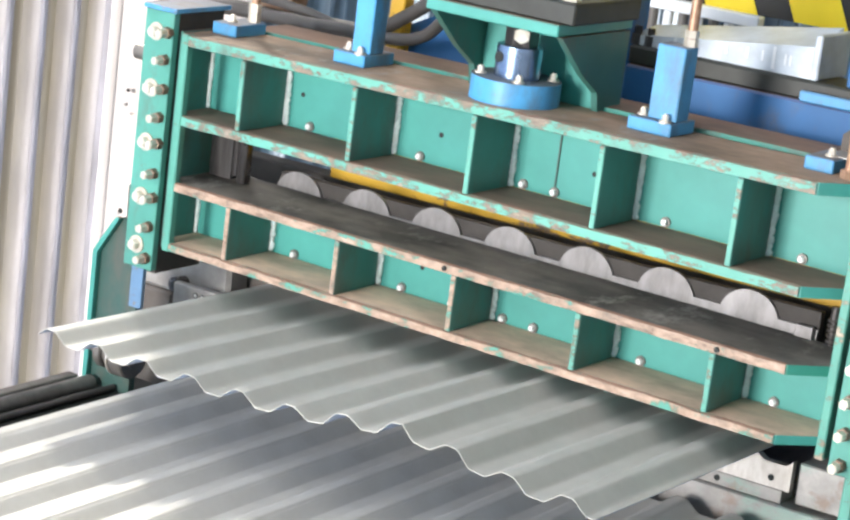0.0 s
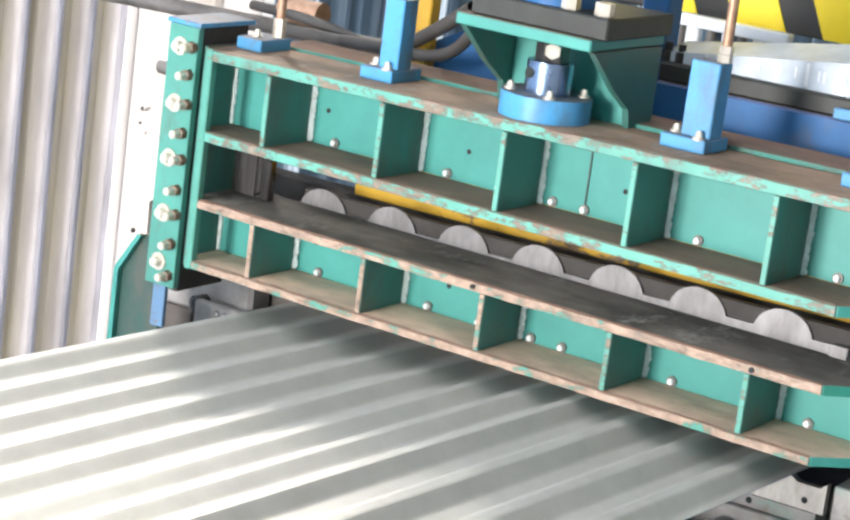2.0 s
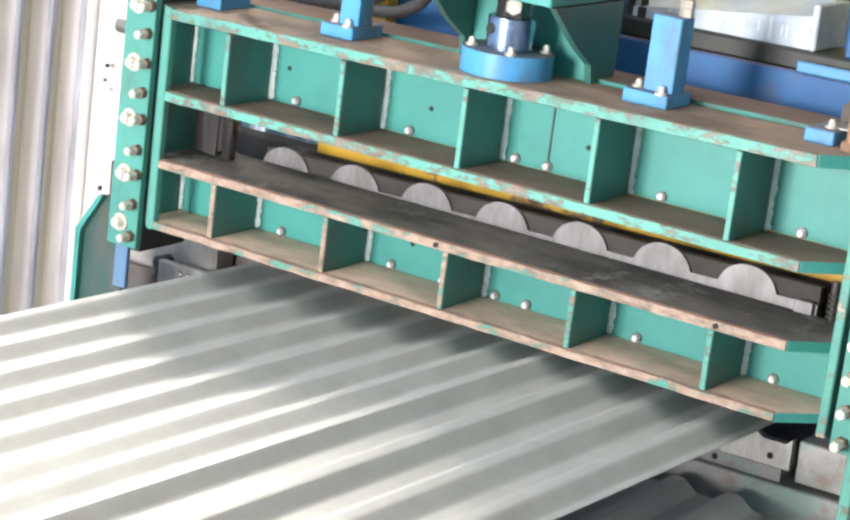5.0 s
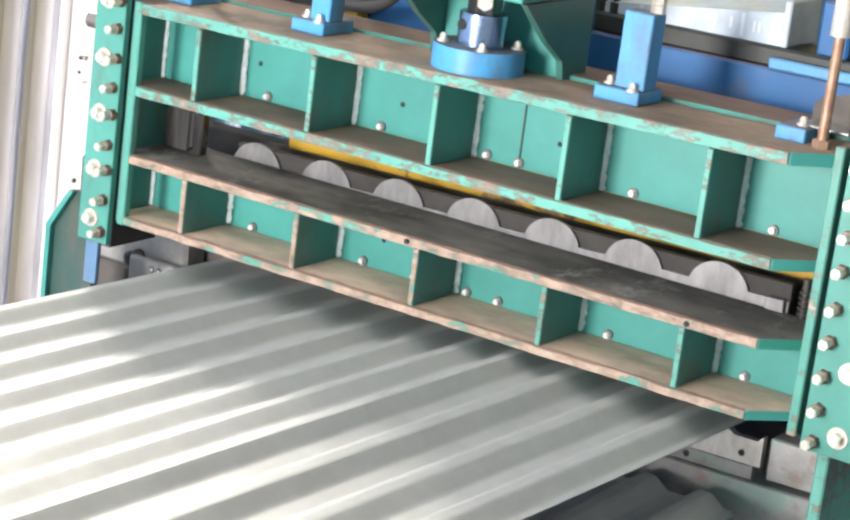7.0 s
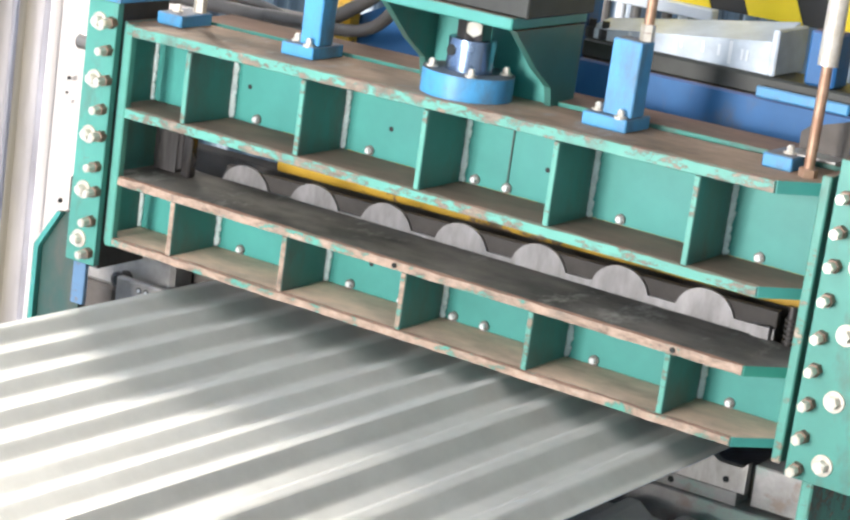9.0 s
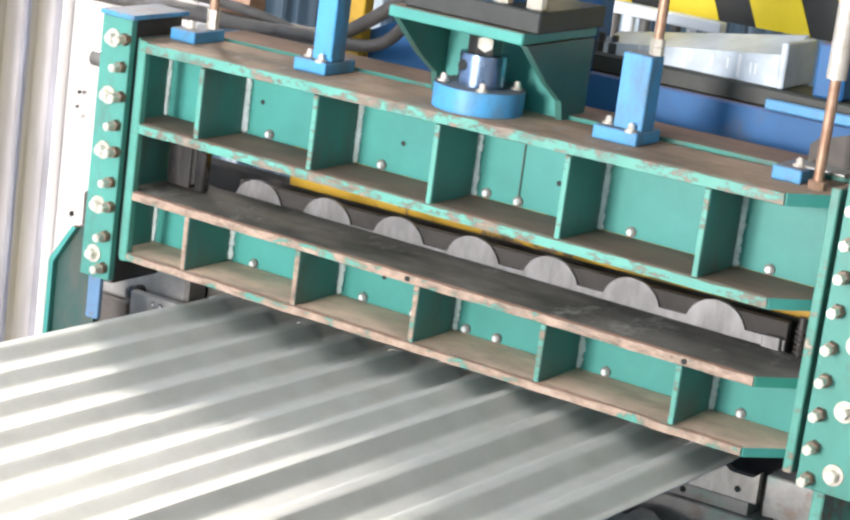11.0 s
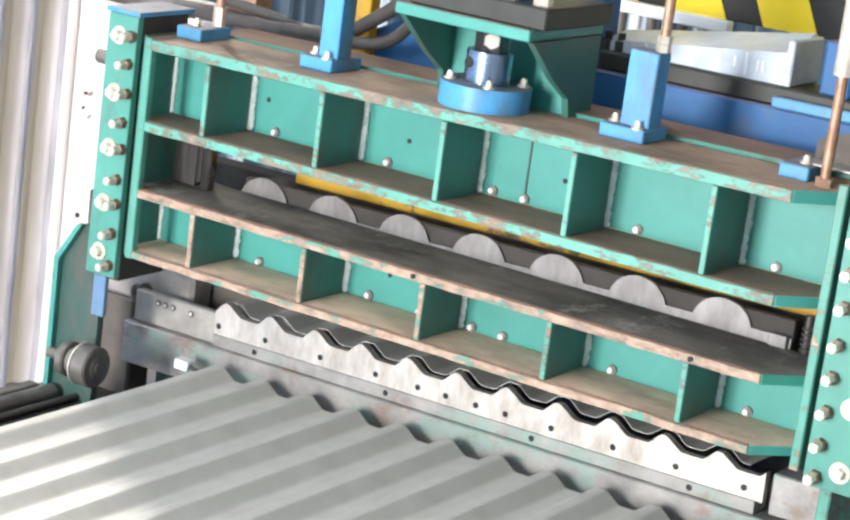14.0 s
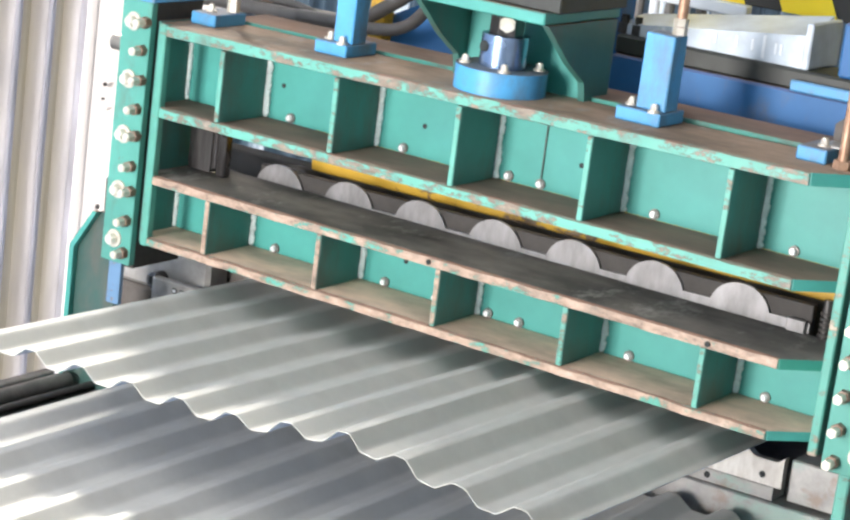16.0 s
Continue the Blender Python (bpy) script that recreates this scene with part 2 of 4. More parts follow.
nt.links.new(b.outputs[0], mx.inputs[1])
nt.links.new(tr.outputs[0], mx.inputs[2])
nt.links.new(mx.outputs[0], nt.nodes["Material Output"].inputs[0])

CLEAR_SHEET, nt, b = material("clear_wall_sheet")
tr = nt.nodes.new("ShaderNodeBsdfTranslucent")
nt.links.new(ramp(nt, noise_tex(nt, 3, 4, 0.6, (1, 3, 0.1)), [(0.35, (0.58, 0.55, 0.535)), (0.55, (0.74, 0.715, 0.71))]), tr.inputs[0])
b.inputs["Base Color"].default_value, b.inputs["Roughness"].default_value = (0.9, 0.9, 0.9, 1), 0.3
mx = nt.nodes.new("ShaderNodeMixShader")
mx.inputs[0].default_value = 0.9
nt.links.new(b.outputs[0], mx.inputs[1])
nt.links.new(tr.outputs[0], mx.inputs[2])
nt.links.new(mx.outputs[0], nt.nodes["Material Output"].inputs[0])

# ---- mesh helpers ----


def box(bm, x0, x1, y0, y1, z0, z1, bevel=0.0):
    r = bmesh.ops.create_cube(bm, size=1.0)
    m = Matrix.Translation(((x0 + x1) / 2, (y0 + y1) / 2, (z0 + z1) / 2)) @ Matrix.Diagonal((x1 - x0, y1 - y0, z1 - z0, 1))
    bmesh.ops.transform(bm, matrix=m, verts=r["verts"])
    if bevel:
        es = list({e for v in r["verts"] for e in v.link_edges})
        bmesh.ops.bevel(bm, geom=es, offset=bevel, segments=1, affect="EDGES")
    return bm


def boxed(x0, x1, y0, y1, z0, z1, bevel=0.0012):
    return box(bmesh.new(), x0, x1, y0, y1, z0, z1, bevel)


def prism(pts, axis, a, b):
    """A polygon pulled along an axis from a to b. pts lie in the other two axes, in the order x, y, z."""
    bm = bmesh.new()

    def put(p, d):
        c = list(p)
        c.insert("xyz".index(axis), d)
        return bm.verts.new(c)

    lo, hi = [put(p, a) for p in pts], [put(p, b) for p in pts]
    bm.faces.new(lo)
    bm.faces.new(hi)
    n = len(pts)
    for i in range(n):
        bm.faces.new((lo[i], lo[(i + 1) % n], hi[(i + 1) % n], hi[i]))
    bmesh.ops.recalc_face_normals(bm, faces=bm.faces)
    return bm


def rod(bm, p, q, r, seg=20, r2=None):
    p, q = Vector(p), Vector(q)
    m = Matrix.Translation((p + q) / 2) @ (q - p).to_track_quat("Z", "Y").to_matrix().to_4x4()
    bmesh.ops.create_cone(bm, cap_ends=True, segments=seg, radius1=r, radius2=r if r2 is None else r2, depth=(q - p).length, matrix=m)
    return bm


def rodded(p, q, r, seg=20, r2=None):
    return rod(bmesh.new(), p, q, r, seg, r2)


def smooth(bm, angle=35):
    for f in bm.faces:
        f.smooth = True
    for e in bm.edges:
        e.smooth = len(e.link_faces) == 2 and e.calc_face_angle(0) < radians(angle)
    return bm


def mesh_of(name, bm, mat):
    me = bpy.data.meshes.new(name)
    smooth(bm)
    bm.to_mesh(me)
    bm.free()
    me.materials.append(mat)
    return me


def part(name, bm, mat, parent, label="", m=None):
    ob = new(name, bm if isinstance(bm, bpy.types.Mesh) else mesh_of(name, bm, mat))
    ob.parent = parent
    if m is not None:
        ob.matrix_basis = m
    return tagged(ob, label)


def thing(name, label, category, group="", kind="", at=(0, 0, 0)):
    ob = new(name)
    ob.empty_display_size = 0.05
    ob.location = at
    return tagged(ob, label, category, group, kind)


def tube(name, pts, r, mat, parent=None):
    cu = bpy.data.curves.new(name, "CURVE")
    cu.dimensions, cu.bevel_depth, cu.bevel_resolution = "3D", r, 4
    sp = cu.splines.new("BEZIER")
    sp.bezier_points.add(len(pts) - 1)
    for bp, p in zip(sp.bezier_points, pts):
        bp.co, bp.handle_left_type, bp.handle_right_type = p, "AUTO", "AUTO"
    cu.materials.append(mat)
    ob = new(name, cu)
    ob.parent = parent
    return ob


# bolts that point towards -y: hex head and washer, each mesh shared
def hexbolt(r, h):
    bm = bmesh.new()
    rod(bm, (0, -0.0020, 0), (0, -0.0020 - h, 0), r, 6)
    rod(bm, (0, -0.0020 - h, 0), (0, -0.0038 - h, 0), r * 0.72, 12)
    return bm


def washer_mesh(r):
    return mesh_of("washer", rodded((0, 0.001, 0), (0, -0.0021, 0), r, 22), WASHER)


BIG_BOLT = mesh_of("bolt", hexbolt(0.0075, 0.010), ZINC)
MID_BOLT = mesh_of("bolt", rod(rodded((0, -0.009, 0), (0, -0.0225, 0), 0.0062, 6), (0, -0.0225, 0), (0, -0.0245, 0), 0.0044, 12), ZINC)
CAP_BOLT = mesh_of("cap_screw", hexbolt(0.0045, 0.006), ZINC)
WASHERS = {BIG_BOLT.name: washer_mesh(0.0125), MID_BOLT.name: mesh_of("nut", rodded((0, 0.001, 0), (0, -0.0095, 0), 0.0082, 6), BROWN_NUT), CAP_BOLT.name: washer_mesh(0.0076)}
SCREW = mesh_of("cap_screw", hexbolt(0.0042, 0.004), BRIGHT_HEAD)
DOT = mesh_of("screw", rodded((0, 0.001, 0), (0, -0.0016, 0), 0.0026, 10), BRIGHT_HEAD)
WASHERS[SCREW.name] = mesh_of("washer", rodded((0, 0.001, 0), (0, -0.0021, 0), 0.0066, 22), DARK_STEEL)
WASHERS[DOT.name] = mesh_of("recess", rodded((0, 0.001, 0), (0, -0.0006, 0), 0.0046, 12), HOLE)
TINY_HOLE = mesh_of("screw_hole", rodded((0, 0.002, 0), (0, -0.0006, 0), 0.0034, 12), HOLE)
DIE_HOLE = mesh_of("screw_hole", rodded((0, 0.002, 0), (0, -0.0006, 0), 0.0042, 12), HOLE)


def bolt(mesh, parent, x, y, z, name="bolt", rx=0):
    b = part(name, mesh, None, parent, "", pose(x, y, z, rx, random.uniform(0, 60) if rx == 0 else 0, 0))
    part(WASHERS[mesh.name].name.split(".")[0], WASHERS[mesh.name], None, b)
    return b


# ---- the shed ----
FLOOR = -0.92
g = part("ground", boxed(-60, 60, -60, 60, FLOOR - 0.3, FLOOR - 0.02), CONCRETE, None)
tagged(g, "bare yard ground round the shed", "ground", kind="structure")
g = part("floor", boxed(-2.6, 4.4, -6.5, 9.5, FLOOR - 0.016, FLOOR), CONCRETE, None)
tagged(g, "stained grey concrete workshop floor", "floor", kind="structure")


def cladding(name, y0, y1, pitch, mat, x, z0=FLOOR, z1=3.6):
    """Trapezoid wall cladding in the y-z plane, with thickness."""
    bm = bmesh.new()
    prof = ((0.0, 0.0), (0.22, 0.0), (0.40, -0.035), (0.82, -0.035))
    cols = []
    y = y0
    while y < y1:
        cols += [(y + u * pitch, x + d) for u, d in prof]
        y += pitch
    cols = [c for c in cols if c[0] <= y1]
    rows = []
    for off in (0.0, -0.003):
        rows.append([[bm.verts.new((cx + off, cy, z)) for z in (z0, z1)] for cy, cx in cols])
    for r in rows:
        for a, b2 in zip(r, r[1:]):
            bm.faces.new((a[0], b2[0], b2[1], a[1]))
    bmesh.ops.recalc_face_normals(bm, faces=bm.faces)
    return part(name, bm, mat, None)


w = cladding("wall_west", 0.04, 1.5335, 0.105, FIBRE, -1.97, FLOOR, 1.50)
# unseen cladding added around an opening that lets the sun in
for nm, c in (("wall_west_lower", (-6.4, 0.036, FLOOR, 1.50)), ("wall_west_upper", (-6.4, 0.036, 2.60, 3.6))):
    tagged(cladding(nm, c[0], c[1] + 0.02, 0.15, PALE_BLUE, -1.974, c[2], c[3]), "unseen pale blue translucent cladding added to shape and tint the daylight", "wall", kind="structure")
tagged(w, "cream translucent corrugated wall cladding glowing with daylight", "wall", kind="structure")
w = cladding("wall_west_clear", 1.533, 2.075, 0.15, CLEAR_SHEET, -1.966)
tagged(w, "clear white corrugated wall sheet bright with daylight", "wall", kind="structure")
for y, z, r in ((1.606, -0.225, 0.004), (1.625, -0.223, 0.004), (1.603, -0.259, 0.003), (1.627, -0.278, 0.003), (1.617, -0.521, 0.006)):
    part("wall_screw", rodded((-2.006, y + 0.041, z - 0.011), (-1.996, y + 0.041, z - 0.011), r, 10), BLACK, w)
w = cladding("wall_west_far", 2.06, 9.4, 0.15, BLUE_FIBRE, -1.963, FLOOR, 2.598)
tagged(cladding("wall_west_far_upper", 2.06, 9.4, 0.15, PALE_BLUE, -1.963, 2.6), "unseen pale blue translucent cladding added to shape and tint the daylight", "wall", kind="structure")
# unseen panels added; the pier sets the edge of the sun patch
for nm, c in (("wall_west_high", (0.058, 1.53, 2.60, 3.6)), ("sun_edge_pier", (1.43, 1.53, 1.50, 2.60))):
    tagged(cladding(nm, c[0], c[1], 0.05, PALE_BLUE, -1.968, c[2], c[3]), "unseen pale blue translucent cladding added to shape and tint the daylight", "wall", kind="structure")
tagged(w, "blue-grey translucent corrugated wall cladding, white streaks painted for gap light", "wall", kind="structure")
# unseen walls and roof, added to block the sun and bounce light
for nm, c in (("wall_north", (-2.6, 4.4, 9.4, 9.5)), ("wall_east", (4.3, 4.4, -6.5, 9.4))):
    tagged(part(nm, boxed(*c, FLOOR, 3.6, 0), DULL_WALL, None), "unseen grey shed wall, kept pale for bounce light", "wall", kind="structure")
tagged(part("ceiling", boxed(-2.6, 4.5, -6.6, 9.6, 3.6, 3.68, 0), ROOF_GREY, None), "unseen grey roof added to keep out the sun", "ceiling", kind="structure")

# ---- the knife carriage: the green welded frame that slides down and up ----
carriage = thing("knife_carriage", "green welded steel shear carriage with dusty shelves and chipped edges", "machine part")
RIBS = [0.185 * (i - 2) for i in range(5)]
XL, XR = -0.474, 0.533
DEPTH = 0.100


def shelf(name, z0, thick, depth, mat, edge, tilt=0.0, label=""):
    """A shelf with clipped front corners and a worn front edge strip, a little wavy as flame-cut plate is."""
    z0c = z0
    pts = [(XL + 0.014, 0.003), (0.470, 0.003), (0.514, 0.055), (0.5205, 0.055), (0.5205, depth), (-0.482, depth), (-0.482, 0.0125), (XL + 0.014, 0.0125)]
    s = part(name, prism(pts, "z", z0c, z0c + thick), mat, carriage, label)
    bm = bmesh.new()
    n = 150
    prev = None
    for i in range(n + 1):
        x = XL + 0.012 + (0.468 - XL - 0.012) * i / n
        w1, w2 = noise.noise((x * 30, z0 * 50, 0)) * 0.0012, noise.noise((x * 30, z0 * 50, 9)) * 0.0010
        ring = [bm.verts.new((x, 0.003, z0c + w2 * 0.4)), bm.verts.new((x, 0.0 + w1, z0c + 0.001 + w2)), bm.verts.new((x, 0.0 + w1, z0c + thick - 0.001 + w1)), bm.verts.new((x, 0.0050 + 0.0025 * noise.noise((x * 90, z0 * 40, 3)), z0c + thick + 0.0008))]
        if prev:
            for j in range(3):
                bm.faces.new((prev[j], ring[j], ring[j + 1], prev[j + 1]))
        prev = ring
    bmesh.ops.recalc_face_normals(bm, faces=bm.faces)
    e = part("worn_edge", bm, edge, s, "chipped paint edge")
    if tilt:
        s.matrix_basis = pose(0, 0, z0) @ pose(0, 0, 0, 0, -tilt, 0) @ pose(0, 0, -z0)
    return s


shelf("top_shelf", 0.2815, 0.015, 0.126, TOP_SHELF, GREEN_EDGE, 0.75, "dust-covered green top plate")
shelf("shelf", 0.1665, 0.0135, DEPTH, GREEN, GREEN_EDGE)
shelf("shelf", 0.0735, 0.0125, 0.130, DARK_SHELF, GREEN_WORN, 0, "dark greasy shelf in front of the scalloped plate")
shelf("bottom_shelf", -0.0115, 0.0115, DEPTH, BOTTOM_SHELF, GREEN_WORN)
ends = ((XL, XL + 0.0125, 0.292, 0.0), (0.5215, XR, 0.322, 0.0))
for x0, x1, top, bot in ends:
    if x0 > 0:
        part("end_plate", boxed(x0, x1, -0.001, 0.126, -0.012, top, 0.0015), GREEN_END, carriage)
    else:
        part("end_flange", boxed(x0, x1, -0.001, 0.0120, -0.012, top, 0.0015), GREEN_END, carriage)
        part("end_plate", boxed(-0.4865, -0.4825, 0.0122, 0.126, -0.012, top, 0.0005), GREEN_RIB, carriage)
for z0, z1, tag in ((0.180, 0.279, "u"), (0.0, 0.074, "l")):
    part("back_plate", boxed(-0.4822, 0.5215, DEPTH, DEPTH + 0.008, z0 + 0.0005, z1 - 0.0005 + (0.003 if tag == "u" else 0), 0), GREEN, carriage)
    for i, x in enumerate(RIBS):
        zt = z1 + (0.0145 * x if tag == "u" else 0) + (0.0015 if tag == "u" else 0)
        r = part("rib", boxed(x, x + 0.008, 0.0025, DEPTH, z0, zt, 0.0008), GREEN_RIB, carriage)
        part("rib_edge", boxed(x + 0.0006, x + 0.0074, 0.0012, 0.0027, z0 + 0.001, zt - 0.001, 0.0004), GREEN_EDGE if tag == "u" or i > 2 else GREEN_WORN, r, "paint rubbed bare edge" if i < 3 else "")
        # weld bead where the rib meets the back plate
        bm = bmesh.new()
        z = z0 + 0.004
        while z < zt - 0.004:
            m = pose(x + 0.0098 + 0.0012 * noise.noise((z * 160, x * 9, 0)) + random.uniform(-0.0008, 0.0008), DEPTH - 0.0022, z, random.uniform(-25, 25)) @ Matrix.Diagonal((1, 0.7, 0.8, 1))
            bmesh.ops.create_icosphere(bm, subdivisions=1, radius=random.uniform(0.0036, 0.0064), matrix=m)
            z += random.choice((0.0014, 0.0018, 0.0022, 0.0032))
        part("weld_seam", bm, WELD, r, "rough pale weld bead")
    bm = bmesh.new()
    z = z0 + 0.004
    while z < z1 - 0.004:
        bmesh.ops.create_icosphere(bm, subdivisions=1, radius=random.uniform(0.0030, 0.0046), matrix=pose(-0.4815 + random.uniform(-0.0008, 0.0008), DEPTH - 0.0208, z))
        z += random.choice((0.0016, 0.0022, 0.003))
    part("weld_seam", bm, WELD, carriage)
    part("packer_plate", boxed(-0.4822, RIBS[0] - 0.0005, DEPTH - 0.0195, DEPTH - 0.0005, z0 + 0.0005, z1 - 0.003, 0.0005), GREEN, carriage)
part("plate_seam", boxed(0.0745, 0.0765, DEPTH - 0.0022, DEPTH - 0.0002, 0.1808, 0.280, 0), GREEN_DARK, carriage, "dark butt joint")
for x in (-0.317, -0.133, 0.029, 0.076, 0.238, 0.424):
    bolt(SCREW, carriage, x, DEPTH - 0.001, 0.1875, "cap_screw")
for x in (-0.319, -0.136, 0.026, 0.073, 0.233, 0.419):
    bolt(SCREW, carriage, x, DEPTH - 0.001, 0.0065, "cap_screw")
for x in (-0.052, -0.054):
    bolt(SCREW, carriage, x, DEPTH - 0.001, 0.187 if x > -0.053 else 0.006, "cap_screw")
for x, z in ((-0.335, 0.228), (-0.105, 0.222), (0.129, 0.223), (-0.330, 0.046), (-0.108, 0.041), (0.135, 0.044)):
    part("screw_hole", TINY_HOLE, None, carriage, "", pose(x, DEPTH, z))
for x in (-0.010, 0.380):
    part("screw_hole", TINY_HOLE, None, carriage, "", pose(x, -0.0015, 0.080))
# slide block and guide bar hung under the second shelf
bm = boxed(-0.4700, -0.4215, 0.076, 0.098, 0.0905, 0.1663, 0)
bmesh.ops.bevel(bm, geom=[e for e in bm.edges if abs(e.verts[0].co.y - e.verts[1].co.y) > 0.01 or abs(e.verts[0].co.z - e.verts[1].co.z) > 0.01], offset=0.0055, segments=3, affect="EDGES")
part("slide_block", bm, SLIDE_STEEL, carriage, "oily dark steel slide block")
part("guide_bar", boxed(-0.4208, -0.4065, 0.080, 0.096, 0.0865, 0.1663, 0.002), SLIDE_STEEL, carriage)
# the upper blade behind the frame
part("upper_blade", boxed(-0.455, 0.515, DEPTH + 0.0085, DEPTH + 0.0125, -0.008, 0.072, 0), DARK_STEEL, carriage, "dark steel shear blade")


# blue clamp blocks on the top plate
def clamp(x0, x1, y0, y1, tall, stud):
    z = 0.2965 + 0.0131 * (x0 + x1) / 2
    c = thing("clamp_block", "bright blue clamp block bolted to the dusty top plate" if tall else "low bright blue block with a threaded rod" if stud else "low bright blue block with one bolt", "clamp", "blue clamps on the carriage")
    part("base", boxed(x0, x1, y0, y1, z, z + 0.0165, 0.0015), BLUE, c)
    if tall:
        u0, u1 = x0 + 0.020, x1 - 0.001
        part("upright", boxed(u0, u1, y0 + 0.012, y0 + 0.044, z + 0.0167, z + 0.108, 0.0015), BLUE, c)
        bolt(CAP_BOLT, c, x0 + 0.009, y0 + 0.022, z + 0.0165, "bolt", -90)
        bolt(CAP_BOLT, c, x1 - 0.012, y0 + 0.006, z + 0.0165, "bolt", -90)
        sx, sy, sz = u1 - 0.006, y0 + 0.032, z + 0.1083
        for dz in (0.0, 0.0105):
            part("nut", rodded((sx, sy, sz + dz), (sx, sy, sz + dz + 0.0095), 0.0088, 6), ZINC, c)
    else:
        sx, sy, sz = x1 - 0.012, y0 + 0.052, z + 0.0167
        bolt(CAP_BOLT, c, (x0 + x1) / 2 + (-0.006 if stud else 0.004), y0 + 0.024, z + 0.0165, "bolt", -90)
        if stud:
            for dz in (0.0, 0.0135):
                part("nut", rodded((sx, sy, sz + dz), (sx, sy, sz + dz + 0.0125), 0.0088, 6), ZINC, c)
    if stud:
        part("stud", rodded((sx, sy, sz), (sx, sy, sz + 0.20), 0.0062), COPPER, c, "rusty threaded stud")
    return c


clamps = [clamp(-0.469, -0.427, 0.056, 0.122, False, True), clamp(-0.257, -0.206, 0.050, 0.118, True, True), clamp(0.187, 0.247, 0.056, 0.118, True, True), clamp(0.422, 0.459, 0.060, 0.118, False, False)]

# piston coupling standing on the carriage
coupling = thing("piston_coupling", "blue flange and blued steel coupling of the hydraulic piston", "coupling")
cx, cy, cz = 0.0175, 0.0665, 0.2970
part("flange", smooth(rodded((cx, cy, cz), (cx, cy, cz + 0.030), 0.0575, 40)), BLUE, coupling, "round bright blue flange")
part("collar", rodded((cx, cy, cz + 0.0303), (cx, cy, cz + 0.070), 0.0295, 32), BLUED, coupling, "blued steel collar")
part("set_screw", rodded((cx - 0.012, cy - 0.026, cz + 0.055), (cx - 0.0125, cy - 0.0285, cz + 0.0555), 0.007, 16), HOLE, coupling)
part("neck", rodded((cx, cy, cz + 0.0703), (cx, cy, cz + 0.098), 0.021, 6), SLIDE_STEEL, coupling, "dark oily hexagonal neck")
part("jam_nut", rodded((cx + 0.007, cy - 0.012, cz + 0.084), (cx + 0.014, cy - 0.024, cz + 0.086), 0.0105, 6), ZINC, coupling)
part("piston_rod", rodded((cx, cy, cz + 0.0983), (cx, cy, cz + 0.27), 0.0165, 32), CHROME, coupling, "polished chrome piston rod")
for k in range(4):
    a = radians(35 + 90 * k)
    bolt(CAP_BOLT, coupling, cx + 0.046 * math.cos(a), cy + 0.046 * math.sin(a), cz + 0.0303, "bolt", -90)

# ---- the fixed frame ----
frame_beam = thing("cross_beam", "green fixed cross beam with dusty top behind the carriage", "machine frame")
part("front_plate", boxed(-0.46, 0.53, 0.1315, 0.139, 0.20, 0.2905, 0.001), GREEN_GRIMY, frame_beam)
part("top_plate", boxed(-0.46, 0.53, 0.1310, 0.215, 0.291, 0.2975, 0.001), GREEN_GRIMY, frame_beam, "dust-covered top plate")
frame_beam.matrix_basis = pose(0, 0, 0.0035, 0, -0.9, 0)

bracket = thing("cylinder_bracket", "green welded bracket that carries the hydraulic cylinder", "bracket")
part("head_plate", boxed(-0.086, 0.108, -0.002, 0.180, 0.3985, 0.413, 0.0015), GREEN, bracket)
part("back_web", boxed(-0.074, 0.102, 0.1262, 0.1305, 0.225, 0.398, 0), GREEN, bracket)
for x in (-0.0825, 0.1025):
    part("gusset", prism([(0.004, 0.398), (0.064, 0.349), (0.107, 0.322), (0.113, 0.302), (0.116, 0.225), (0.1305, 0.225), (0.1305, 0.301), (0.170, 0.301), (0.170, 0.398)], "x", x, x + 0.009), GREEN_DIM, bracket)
part("cylinder_flange", boxed(-0.072, 0.122, 0.008, 0.17, 0.4135, 0.440, 0.002), RAIL_BLACK, bracket, "black cylinder flange")
for x in (0.055, 0.102):
    part("nut", rodded((x, 0.030, 0.4403), (x, 0.030, 0.456), 0.012, 6), ZINC, bracket)
part("cylinder", rodded((0.0175, 0.0665, 0.4405), (0.0175, 0.0665, 0.80), 0.05, 32), DEEP_BLUE, bracket, "blue hydraulic cylinder barrel")


